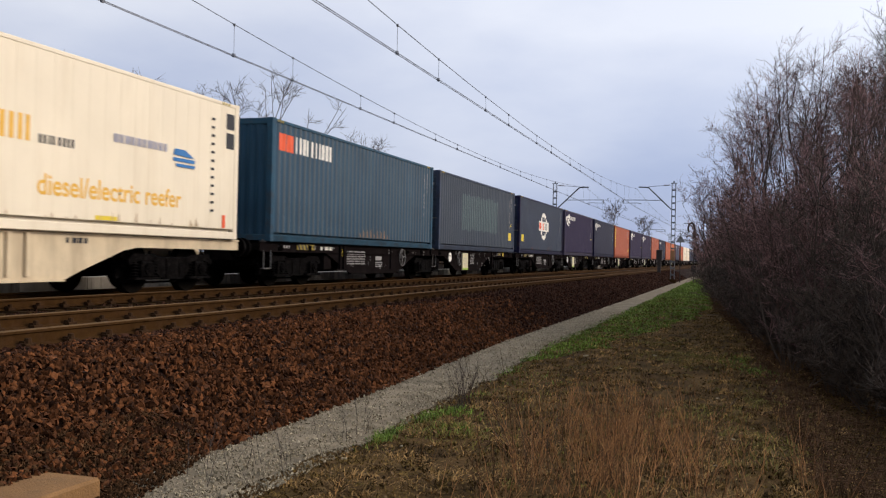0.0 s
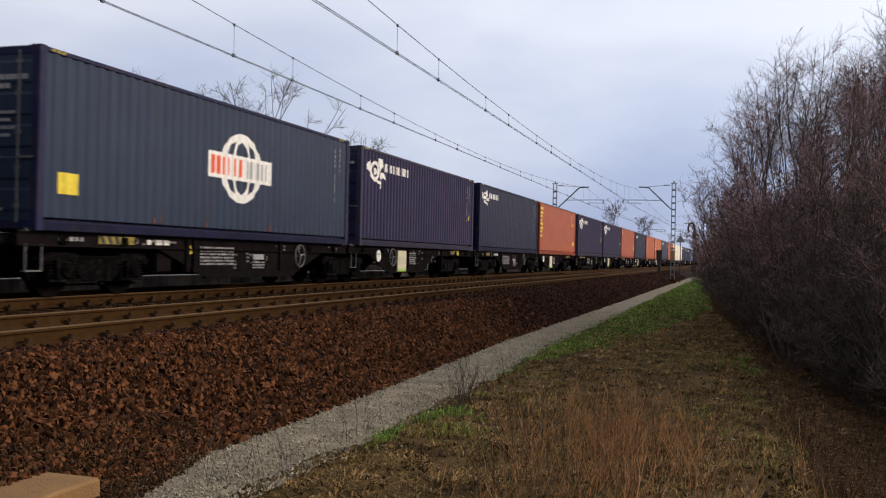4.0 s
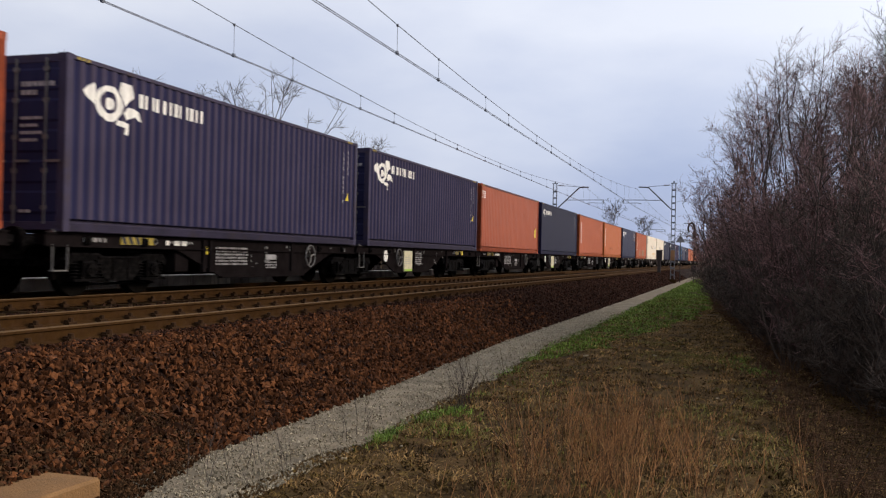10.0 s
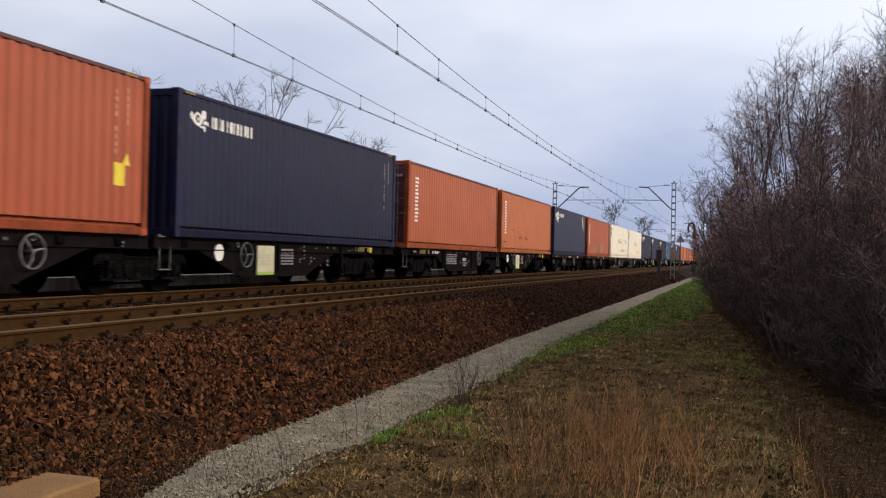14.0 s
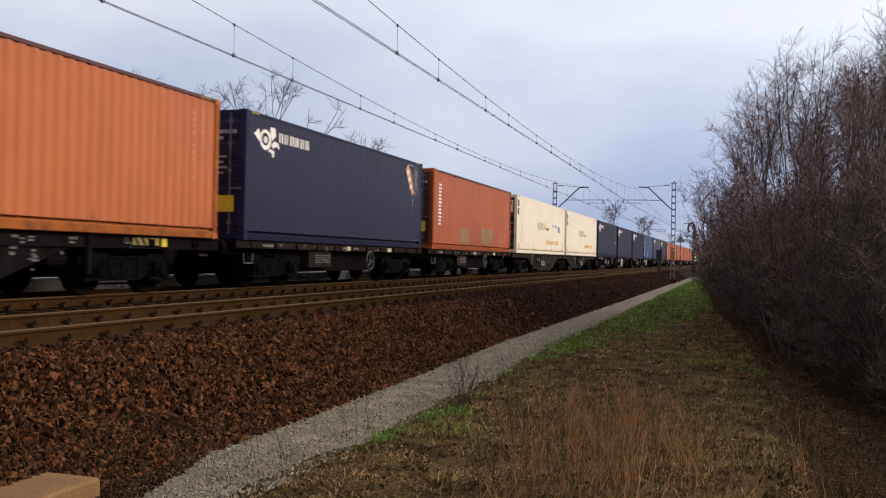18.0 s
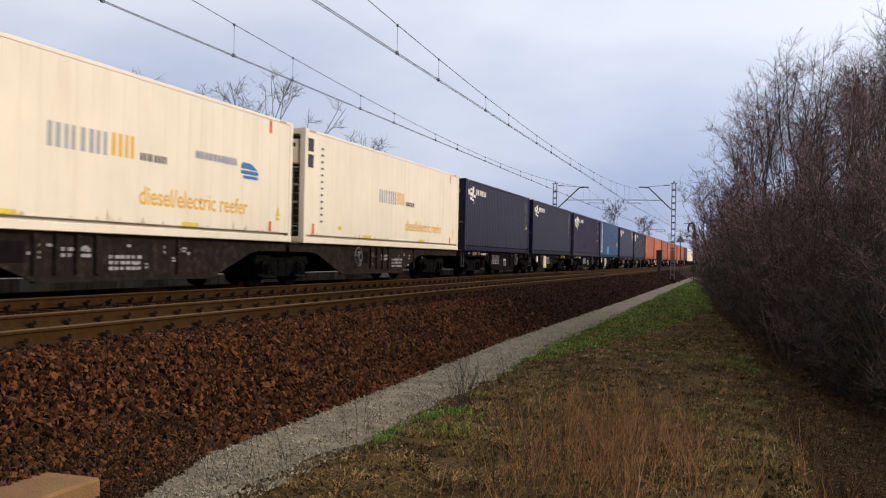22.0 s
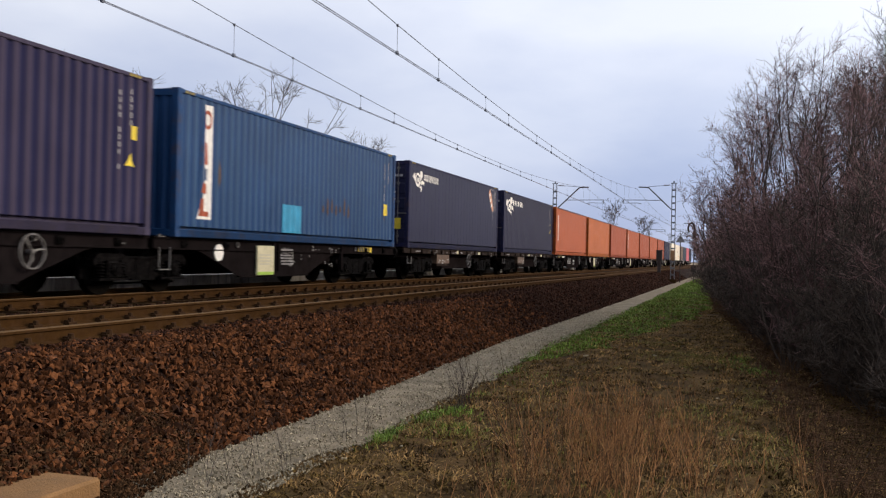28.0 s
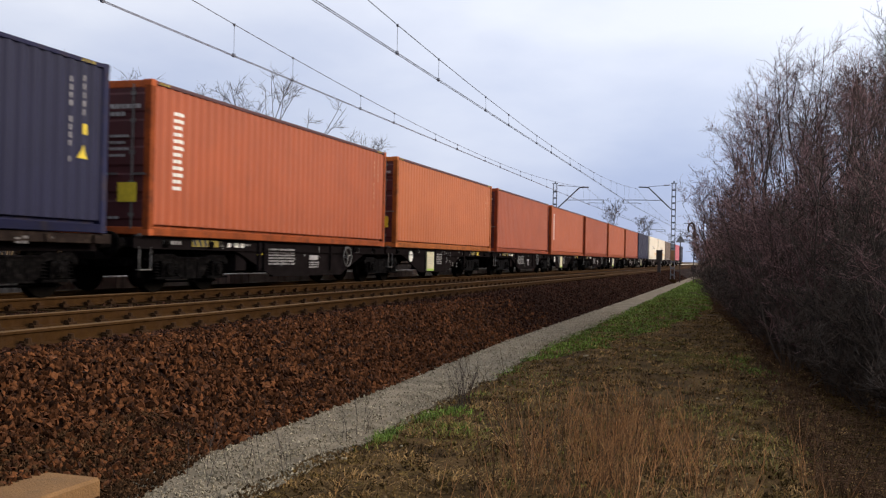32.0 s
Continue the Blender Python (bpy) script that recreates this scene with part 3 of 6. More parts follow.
def rocks(name, pos, size, material, parent=None):
    """Many small broken stones as one mesh: skewed octahedra with cut tops."""
    base = np.array([(1, 0, 0), (-1, 0, 0), (0, 1, 0), (0, -1, 0), (0, 0, 1), (0, 0, -1),
                     (0.65, 0.65, 0.45), (-0.65, 0.6, -0.4), (0.6, -0.65, -0.4), (-0.6, -0.6, 0.5)], np.float32)
    tri = np.array([(6, 0, 2), (6, 2, 4), (6, 4, 0), (7, 2, 1), (7, 1, 5), (7, 5, 2), (8, 3, 0), (8, 0, 5), (8, 5, 3),
                    (9, 1, 3), (9, 3, 4), (9, 4, 1), (0, 5, 2), (0, 4, 3), (1, 4, 2), (1, 3, 5)], np.int32)
    n = len(pos)
    v = np.repeat(base[None], n, 0) * (0.72 + 0.56 * rng.random((n, 10, 1)))
    v = v * (np.array([1.0, 0.75, 0.6]) * (0.8 + 0.4 * rng.random((n, 3))))[:, None, :]
    ang = rng.random((n, 3)) * 6.283
    for ax in range(3):
        c, s = np.cos(ang[:, ax])[:, None], np.sin(ang[:, ax])[:, None]
        i, j = [(1, 2), (2, 0), (0, 1)][ax]
        vi, vj = v[:, :, i].copy(), v[:, :, j].copy()
        v[:, :, i], v[:, :, j] = c * vi - s * vj, s * vi + c * vj
    v = v * size[:, None, None] + pos[:, None, :]
    f = tri[None] + (np.arange(n) * 10)[:, None, None]
    ob = new(name, bulk(name, v.reshape(-1, 3), f.reshape(-1, 3), M[material]))
    ob.parent = parent
    return ob


def scatter(n, x0, x1, y0, y1, power=1.0):
    """Random places, denser towards y0 for a larger power."""
    return x0 + (x1 - x0) * rng.random(n), y0 + (y1 - y0) * rng.random(n) ** power


x, y = scatter(62000, -6.55, -4.28, 3.5, 100, 2.3)
z = np.interp(x, [-13.25, -6.15, -5.75, -4.36], [0.745, 0.745, 0.70, 0.0])
x = x + drift(y) * np.clip((x + 5.75) / 1.39, 0, 1.1)
size = (0.024 + 0.023 * rng.random(len(x)) ** 1.5) * (1 + 0.013 * y)
spots = np.stack([x, y, z + 0.004 + 0.040 * rng.random(len(x)) ** 1.3], 1)
# red stone in front; darker farther off and by rail, self-shading in the colour
darker = smoothstep(11.0, 34.0, y) + 0.6 * smoothstep(-5.9, -6.4, x) + 0.5 * (rng.random(len(x)) - 0.5) > 0.5
tagged(rocks("ballast_stones", spots[~darker], size[~darker], "stone"), "loose reddish brown broken ballast stones", "stones", kind="stuff")
tagged(rocks("old_ballast_stones", spots[darker], size[darker], "darkstone"), "dark brown broken ballast stones, shade in their colour", "stones", kind="stuff")
x, y = scatter(9000, -10.9, -6.3, 5, 60, 1.6)
tagged(rocks("track_stones", np.stack([x, y, 0.74 + 0.02 * rng.random(len(x))], 1), 0.03 + 0.014 * rng.random(len(x)), "darkstone"),
       "dark brown ballast stones between the rails", "stones", kind="stuff")
x, y = scatter(14000, -4.42, -3.2, 5, 32, 1.9)
x = x + drift(y)
tagged(rocks("path_pebbles", np.stack([x, y, 0.02 + 0.006 * rng.random(len(x))], 1), 0.007 + 0.013 * rng.random(len(x)) ** 2, "pebble"),
       "pale loose pebbles of the gravel path", "pebbles", kind="stuff")

x, y = scatter(9000, -4.95, -3.7, 4.3, 7.4, 1.0)
keep = x < np.interp(y, [4.3, 6.4, 7.4], [-3.72, -4.12, -4.42]) + 0.08 * rng.random(len(x))
x, y = x[keep], y[keep]
z = np.interp(x, [-5.75, -4.36], [0.70, 0.0]) + 0.02
tagged(rocks("edge_gravel", np.stack([x, y, z + 0.03 * rng.random(len(x))], 1), 0.012 + 0.014 * rng.random(len(x)) ** 2, "grit"),
       "dull brown fine gravel at the foot of the ballast", "gravel", kind="stuff")

x, y = scatter(5500, -3.3, 1.2, 5.5, 26, 1.5)
tagged(rocks("soil_clods", np.stack([x, y, np.array([ground_z(a, b) for a, b in zip(x, y)]) + 0.002], 1), 0.007 + 0.026 * rng.random(len(x)) ** 3, "clod"),
       "small dark soil clods and grit on the verge", "soil", kind="stuff")


# ---------------------------------------------------------------- tracks
def rail_mesh(length):
    prof = [(-0.075, 0), (0.075, 0), (0.075, 0.012), (0.010, 0.032), (0.010, 0.125), (0.036, 0.135), (0.036, 0.160), (0.028, 0.170),
            (-0.028, 0.170), (-0.036, 0.160), (-0.036, 0.135), (-0.010, 0.125), (-0.010, 0.032), (-0.075, 0.012)]
    n = len(prof)
    me = bpy.data.meshes.new("rail")
    me.from_pydata([(u, yy, w) for yy in (0, length) for u, w in prof], [], [(i, (i + 1) % n, n + (i + 1) % n, n + i) for i in range(n)])
    me.materials.append(M["rail"])
    me.materials.append(M["railhead"])
    for p in me.polygons:
        if p.index in (6, 7, 8):
            p.material_index = 1
    me.update()
    return me


rails = rail_mesh(960)
sleeper_geo = Geo()
prof = [(-0.14, -0.16), (0.14, -0.16), (0.14, -0.02), (0.10, 0.02), (-0.10, 0.02), (-0.14, -0.02)]
sleeper_geo.put([(xx, u, w) for xx in (-1.28, 1.28) for u, w in prof],
                [(i, (i + 1) % 6, 6 + (i + 1) % 6, 6 + i) for i in range(6)] + [(5, 4, 3, 2, 1, 0), (6, 7, 8, 9, 10, 11)])
sleeper_mesh = sleeper_geo.mesh("sleeper", M["sleeper"])
clip_geo = Geo()
for side in (-1, 1):
    clip_geo.box(side * 0.10 - 0.045, side * 0.10 + 0.045, -0.075, 0.075, 0.0, 0.05, 0.01)
    clip_geo.tube((side * 0.105, 0.0, 0.04), (side * 0.105, 0.0, 0.10), 0.042, 0.03, 8)
    clip_geo.box(side * 0.07 - 0.035, side * 0.07 + 0.035, -0.045, 0.045, 0.045, 0.07, 0.008)
clip_mesh = clip_geo.mesh("rail_clip", M["clip"])
for name, cx, label in (("track", NEAR, "empty track with rusty rails on stained concrete sleepers"), ("track", FAR, "track under the train with rusty rails")):
    tr = thing(name, label, "railway track", pose(cx, 0, RAIL - 0.17), kind="structure")
    for side in (-0.7535, 0.7535):
        part("rail", rails, "rail", tr, at=pose(side, -60, 0))
    count = 150 if cx == NEAR else 110
    for k in range(count):
        yy = -3 + 0.62 * k
        sl = part("sleeper", sleeper_mesh, "sleeper", tr, at=pose(0, yy, -0.025))
        if yy < 62:
            for side in ((-0.7535, 0.7535) if cx == NEAR else (0.7535,)):
                part("rail_clip", clip_mesh, "clip", sl, at=pose(side, 0, 0.018))

# low concrete edge beyond the far track
wall_geo = Geo().box(-0.16, 0.0, 0.006, 0.994, 0.0, 0.56, 0.012)
wall_mesh = wall_geo.mesh("concrete_panel", M["concrete"])
wall = thing("wall_west", "low stained concrete retaining edge beyond the tracks", "wall", pose(-13.28, 0, 0.6), kind="structure")
for k in range(110):
    part("concrete_panel", wall_mesh, "concrete", wall, at=pose(0, -4 + k, 0))
part("wall_coping", Geo().box(-0.5, -0.165, -60, 900, 0.4, 0.55), "concrete", wall)


# ---------------------------------------------------------------- overhead line
def lattice_mast(x, y, side, base, top, arm):
    """Steel mast of two channels with battens; its bracket reaches over the track. side: +1 towards +x."""
    ob = thing("catenary_mast", "grey lattice steel catenary mast with a bracket over the track", "mast", pose(x, y, base), "catenary masts")
    h = top - base
    for s in (-1, 1):
        part("leg", Geo().box(s * 0.145 - 0.03, s * 0.145 + 0.03, -0.06, 0.06, -0.4, h, 0.01), "mast", ob)
    for k in range(int(h / 0.52)):
        part("batten", Geo().box(-0.12, 0.12, -0.064, 0.064, 0.3 + 0.52 * k, 0.42 + 0.52 * k), "mast", ob)
    part("cap", Geo().box(-0.24, 0.24, -0.08, 0.08, h, h + 0.05).tube((0, 0, h), (0, 0, h + 0.22), 0.05, n=8), "mast", ob)
    reach = arm * side
    z1, z0 = h - 0.30, h - 2.05
    bend = reach * 0.74
    part("strut", Geo().tube((side * 0.2, 0, z0), (bend, 0, z1), 0.055, n=8).tube((bend, 0, z1), (reach * 1.02, 0, z1 + 0.02), 0.055, n=8), "mast", ob)
    part("tie_rod", Geo().tube((side * 0.2, 0, h - 0.12), (bend, 0, z1 + 0.05), 0.018, n=6), "wire", ob)
    ins = Geo()
    for k in range(5):
        ins.tube((side * (0.35 + 0.09 * k), 0, h - 0.13), (side * (0.39 + 0.09 * k), 0, h - 0.13), 0.06, n=8)
    part("insulator", ins, "porcelain", ob)
    zc = CONTACT - base + 0.28
    part("registration_arm", Geo().tube((side * 1.0, 0, zc), (reach + side * 1.25, 0, zc + 0.02), 0.028, n=6)
         .tube((reach + side * 1.25, 0, zc + 0.02), (reach + side * 1.25, 0, zc - 0.3), 0.03, n=6), "mast", ob)
    part("steady_arm", Geo().tube((reach + side * 1.2, 0, zc - 0.24), (reach + side * 0.2, 0, zc - 0.22), 0.02, n=6)
         .tube((reach + side * 0.2, 0, zc - 0.22), (reach - side * 0.2, 0, zc - 0.29), 0.02, n=6), "mast", ob)
    part("foundation", Geo().box(-0.5, 0.53, -0.55, 0.76, -0.9, 0.0, 0.02) if y < 10 else Geo().box(-0.3, 0.3, -0.3, 0.3, -0.9, 0.0, 0.02), "block" if y < 10 else "sleeper", ob, "ochre stained concrete foundation block" if y < 10 else "")
    return ob


CONTACT = RAIL + 5.43
near_masts = []
for y in MASTS:
    near_masts.append(lattice_mast(-4.70, y, -1, 0.17 if y < 10 else 0.35, 8.0, 2.72))
    lattice_mast(-14.3, y, 1, 0.75, 8.0, 2.75)
# a yellowish plate on the mast beyond
part("plate", Geo().box(-0.16, 0.16, -0.10, -0.075, 1.5, 2.3), "olive", near_masts[1], "yellow brown warning plate")

for cx, group in ((NEAR, "wires over the near track"), (FAR, "wires over the train")):
    for k in range(len(MASTS) - 1 + 1):
        y0 = MASTS[k]
        y1 = MASTS[k + 1] if k + 1 < len(MASTS) else y0 + 72
        line = thing("catenary_span", "grey overhead line span with contact wires and droppers", "overhead line", pose(cx, y0, 0), group)
        span = y1 - y0
        if cx == NEAR:
            m0, m1, dip, c0, c1 = (7.71, 7.61, 1.155, 6.35, 6.08) if k == 0 else (7.61, 7.61, 1.1, 6.08, 6.08)
        else:
            m0, m1, dip, c0, c1 = (8.10, 7.77, 1.317, 6.42, 6.42) if k == 0 else (7.77, 7.77, 1.2, 6.42, 6.42)
        sag = lambda u: m0 + (m1 - m0) * u - dip * 4 * u * (1 - u)
        hang = lambda u: c0 + (c1 - c0) * u
        s0, s1 = (0.2, -0.22) if k % 2 == 0 else (-0.22, 0.2)
        xw = lambda u: s0 + (s1 - s0) * u
        n = 24
        part("messenger_wire", Geo().path([(xw(i / n), span * i / n, sag(i / n)) for i in range(n + 1)], 0.0105, 5), "wire", line)
        for off in (-0.03, 0.03):
            part("contact_wire", Geo().path([(xw(i / 2) + off, span * i / 2, hang(i / 2)) for i in range(3)], 0.0095, 5), "wire", line)
        drops = 18
        for i in range(drops):
            u = (i + 0.62) / drops + (0.006 if i % 2 else -0.006)
            dg = Geo().tube((xw(u), span * u, hang(u)), (xw(u), span * u, sag(u)), 0.0055, n=4)
            dg.box(xw(u) - 0.025, xw(u) + 0.025, span * u - 0.04, span * u + 0.04, hang(u) - 0.03, hang(u) + 0.05)
            dg.box(xw(u) - 0.02, xw(u) + 0.02, span * u - 0.03, span * u + 0.03, sag(u) - 0.03, sag(u) + 0.02)
            part("dropper", dg, "wire", line)


# ---------------------------------------------------------------- the train
LEFT = [4.35, 19.6, 32.6, 46.05, 59.15, 72.35, 85.2, 98.7, 111.8, 124.65, 137.75, 151.2, 164.2, 177.5, 190.95, 204.5, 218.9, 233.6, 246.8,
        260.2, 273.2, 286.7, 300.1, 313.5, 326.7, 340.0, 353.2, 366.4, 379.5, 392.7, 405.9, 420.0, 434.3, 449.0, 462.2, 475.4, 488.6]
FT40, FT45, HIGH = 12.192, 13.716, 2.896


def rib_depth(y, length, flat):
    """How far the side panel lies behind its outer plane."""
    if flat:
        k = (y % 0.42)
        return 0.0035 if 0.34 < k < 0.40 else 0.0
    k = (y - 0.1) % 0.278
    if k < 0.072:
        return 0.0
    if k < 0.140:
        return 0.028 * (k - 0.072) / 0.068
    if k < 0.210:
        return 0.028
    return 0.028 * (0.278 - k) / 0.068


def rib_breaks(length, flat):
    ys, y = [0.16], 0.1
    step = (0.0, 0.335, 0.345, 0.395, 0.405) if flat else (0.0, 0.072, 0.140, 0.210)
    y = 0.0 if flat else 0.1
    while y < length:
        ys += [y + s for s in step if 0.17 < y + s < length - 0.17]
        y += 0.42 if flat else 0.278
    return sorted(set(ys + [length - 0.16]))


CACHE = {}


def cached(key, make):
    if key not in CACHE:
        CACHE[key] = make()
    return CACHE[key]


def side_panel(length, flat, colour):
    g = Geo()
    ys = rib_breaks(length, flat)
    vs, fs = [], []
    for y in ys:
        x = 1.205 - rib_depth(y, length, flat)
        vs += [(x, y, 0.215), (x, y, HIGH - 0.075)]
    for i in range(len(ys) - 1):
        fs.append((2 * i, 2 * i + 2, 2 * i + 3, 2 * i + 1))
    g.put(vs, fs)
    me = bpy.data.meshes.new("side_panel")
    me.from_pydata(g.v, [], g.f)
    me.materials.append(M[colour])
    return me


def end_panel(colour):
    """Corrugated closed end, facing -y."""
    vs, fs = [], []
    n = 9
    xs_ = []
    for k in range(n):
        x0 = -1.06 + k * 2.12 / n
        w = 2.12 / n
        xs_ += [(x0, 0.0), (x0 + 0.3 * w, 0.0), (x0 + 0.5 * w, 0.04), (x0 + 0.8 * w, 0.04)]
    xs_.append((1.06, 0.0))
    for x, d in xs_:
        vs += [(x, 0.03 + d, 0.16), (x, 0.03 + d, HIGH - 0.1)]
    fs = [(2 * i, 2 * i + 1, 2 * i + 3, 2 * i + 2) for i in range(len(xs_) - 1)]
    me = bpy.data.meshes.new("end_panel")
    me.from_pydata(vs, [], fs)
    me.materials.append(M[colour])
    return me


def door_leaf(colour):
    """A door leaf with five pressed panels, as one sheet with a back."""
    prof = [(0.02, 0.16)]
    for k in range(5):
        z = 0.28 + k * 0.5
        prof += [(0.02, z), (0.0, z + 0.04), (0.0, z + 0.34), (0.02, z + 0.38)]
    prof += [(0.02, HIGH - 0.12), (0.06, HIGH - 0.12), (0.06, 0.16)]
    n = len(prof)
    g = Geo().put([(x, y, z) for x in (-0.53, 0.53) for y, z in prof], [(i, (i + 1) % n, n + (i + 1) % n, n + i) for i in range(n)] + [tuple(range(n - 1, -1, -1)), tuple(range(n, 2 * n))])
    return g.mesh("door", M[colour])


def lock_bar():
    g = Geo().tube((0, 0, 0.12), (0, 0, HIGH - 0.08), 0.018, n=8)
    for z in (0.35, 0.95, 1.5, 2.1, 2.6):
        g.box(-0.045, 0.045, -0.02, 0.03, z, z + 0.07)
    g.box(0.0, 0.30, -0.03, -0.012, 1.12, 1.16)
    return g.mesh("lock_bar", M["steel"])


def door_text():
    """Rows of small painted bars on a door leaf."""
    g = Geo()
    for k, (z, w, n) in enumerate(((2.36, 0.09, 6), (2.22, 0.09, 3), (1.82, 0.07, 5), (1.70, 0.07, 4), (1.58, 0.07, 5), (1.46, 0.07, 4), (0.3, 0.1, 2))):
        for i in range(n):
            g.box(0.33 + i * w * 1.25, 0.33 + i * w * 1.25 + w, 0.004, 0.009, z, z + (0.08 if k < 2 else 0.05))
    return g.mesh("door_text_bar", M["chalk"])


def casting(colour):
    return Geo().box(-0.089, 0.089, -0.081, 0.081, -0.059, 0.059, 0.01).mesh("corner_casting", M[colour])


def decal(polys, length, flat, material, name="marking", lift=0.0035):
    """Flat paint on the near side: polygons of (y, z), holes by even-odd; it follows the ribs."""
    g = Geo()
    for group in polys:
        lo, hi = min(p[0] for q in group for p in q), max(p[0] for q in group for p in q)
        cuts = [lo, hi] + [p[0] for q in group for p in q] + [b for b in rib_breaks(length, flat) if lo < b < hi]
        cuts = sorted(set(round(c, 4) for c in cuts))
        edges = [(q[i], q[(i + 1) % len(q)]) for q in group for i in range(len(q))]

        def heights(y):
            hs = []
            for (y0, z0), (y1, z1) in edges:
                if min(y0, y1) < y <= max(y0, y1):
                    hs.append(z0 + (z1 - z0) * (y - y0) / (y1 - y0))
            return sorted(hs)
        for a0, a1 in zip(cuts, cuts[1:]):
            if a1 - a0 < 1e-3:
                continue
            h0, h1 = heights(a0 + 2e-4), heights(a1 - 2e-4)
            if len(h0) != len(h1):
                continue
            x0 = 1.205 - rib_depth(a0, length, flat) + lift
            x1 = 1.205 - rib_depth(a1, length, flat) + lift
            for k in range(0, len(h0) - 1, 2):
                g.put([(x0, a0, h0[k]), (x1, a1, h1[k]), (x1, a1, h1[k + 1]), (x0, a0, h0[k + 1])], [(0, 1, 2, 3)])
    me = bpy.data.meshes.new(name)
    me.from_pydata(g.v, [], g.f)
    bm = bmesh.new()
    bm.from_mesh(me)
    bmesh.ops.remove_doubles(bm, verts=bm.verts, dist=0.0006)
    bm.to_mesh(me)
    bm.free()
    me.materials.append(M[material])
    return me


def rect(y0, y1, z0, z1):
    return [(y0, z0), (y1, z0), (y1, z1), (y0, z1)]


def block(a, z, w, h, k):
    """Two plain upright bars in the room of one letter."""
    w = w * (0.86, 0.74, 0.92, 0.8)[k % 4]
    t = 0.36 * w
    return [rect(a, a + t, z, z + h), rect(a + w - t, a + w, z, z + h)]


def glyphs(y, z, w, h, n, gap=0.28, t=0.24):
    """A row of n plain blocks standing for a company name."""
    return [block(y + k * w * (1 + gap), z, w, h, k) for k in range(n)]


def column(y, z, w, h, n, gap=0.3):
    """The same, one above the other, with level bars; z is the top."""
    out = []
    for k in range(n):
        top, wide = z - k * h * (1 + gap), w * (0.84 if k % 2 else 1.0)
        out.append([rect(y, y + wide, top - 0.34 * h, top), rect(y, y + wide, top - h, top - 0.66 * h)])
    return out


def blob(y, z, ry, rz, n=14, rag=0.0):
    return [(y + ry * math.cos(2 * math.pi * i / n) * (1 + rag * math.sin(3.1 * i)), z + rz * math.sin(2 * math.pi * i / n) * (1 + rag * math.cos(2.3 * i))) for i in range(n)]


def emblem(y, z, s):
    """Plain white mark: a scroll with a plume and two curls."""
    return [[blob(y, z, 0.40 * s, 0.34 * s), blob(y - 0.02 * s, z + 0.02 * s, 0.25 * s, 0.21 * s)],
            [blob(y, z, 0.13 * s, 0.12 * s, 8)],
            [[(y - 0.78 * s, z + 0.12 * s), (y - 0.42 * s, z - 0.1 * s), (y - 0.40 * s, z + 0.18 * s), (y - 0.46 * s, z + 0.32 * s)]],
            [[(y + 0.30 * s, z + 0.26 * s), (y + 0.46 * s, z + 0.0 * s), (y + 0.72 * s, z + 0.22 * s), (y + 0.66 * s, z + 0.46 * s), (y + 0.34 * s, z + 0.46 * s)]],
            [[(y + 0.40 * s, z - 0.12 * s), (y + 0.52 * s, z - 0.24 * s), (y + 0.78 * s, z - 0.14 * s), (y + 0.98 * s, z - 0.22 * s), (y + 0.92 * s, z - 0.02 * s), (y + 0.6 * s, z + 0.02 * s)]],
            [[(y + 0.28 * s, z - 0.27 * s), (y + 0.62 * s, z - 0.30 * s), (y + 0.60 * s, z - 0.52 * s), (y + 0.44 * s, z - 0.52 * s), (y + 0.48 * s, z - 0.40 * s), (y + 0.2 * s, z - 0.36 * s)]]]


def words(text, size, material):
    """Readable words as a flat mesh that stands on the near side: along +y, upright."""
    cu = bpy.data.curves.new("words", "FONT")
    cu.body, cu.size, cu.offset = text, size, 0.007
    ob = new("words", cu)
    bpy.context.view_layer.update()
    me = bpy.data.meshes.new_from_object(ob.evaluated_get(bpy.context.evaluated_depsgraph_get()))
    bpy.data.objects.remove(ob)
    for v in me.vertices:
        v.co = Vector((0, v.co.x, v.co.y))
    me.materials.clear()
    me.materials.append(M[material])
    return me


MOVING = []   # (thing, x, y at the start, z)


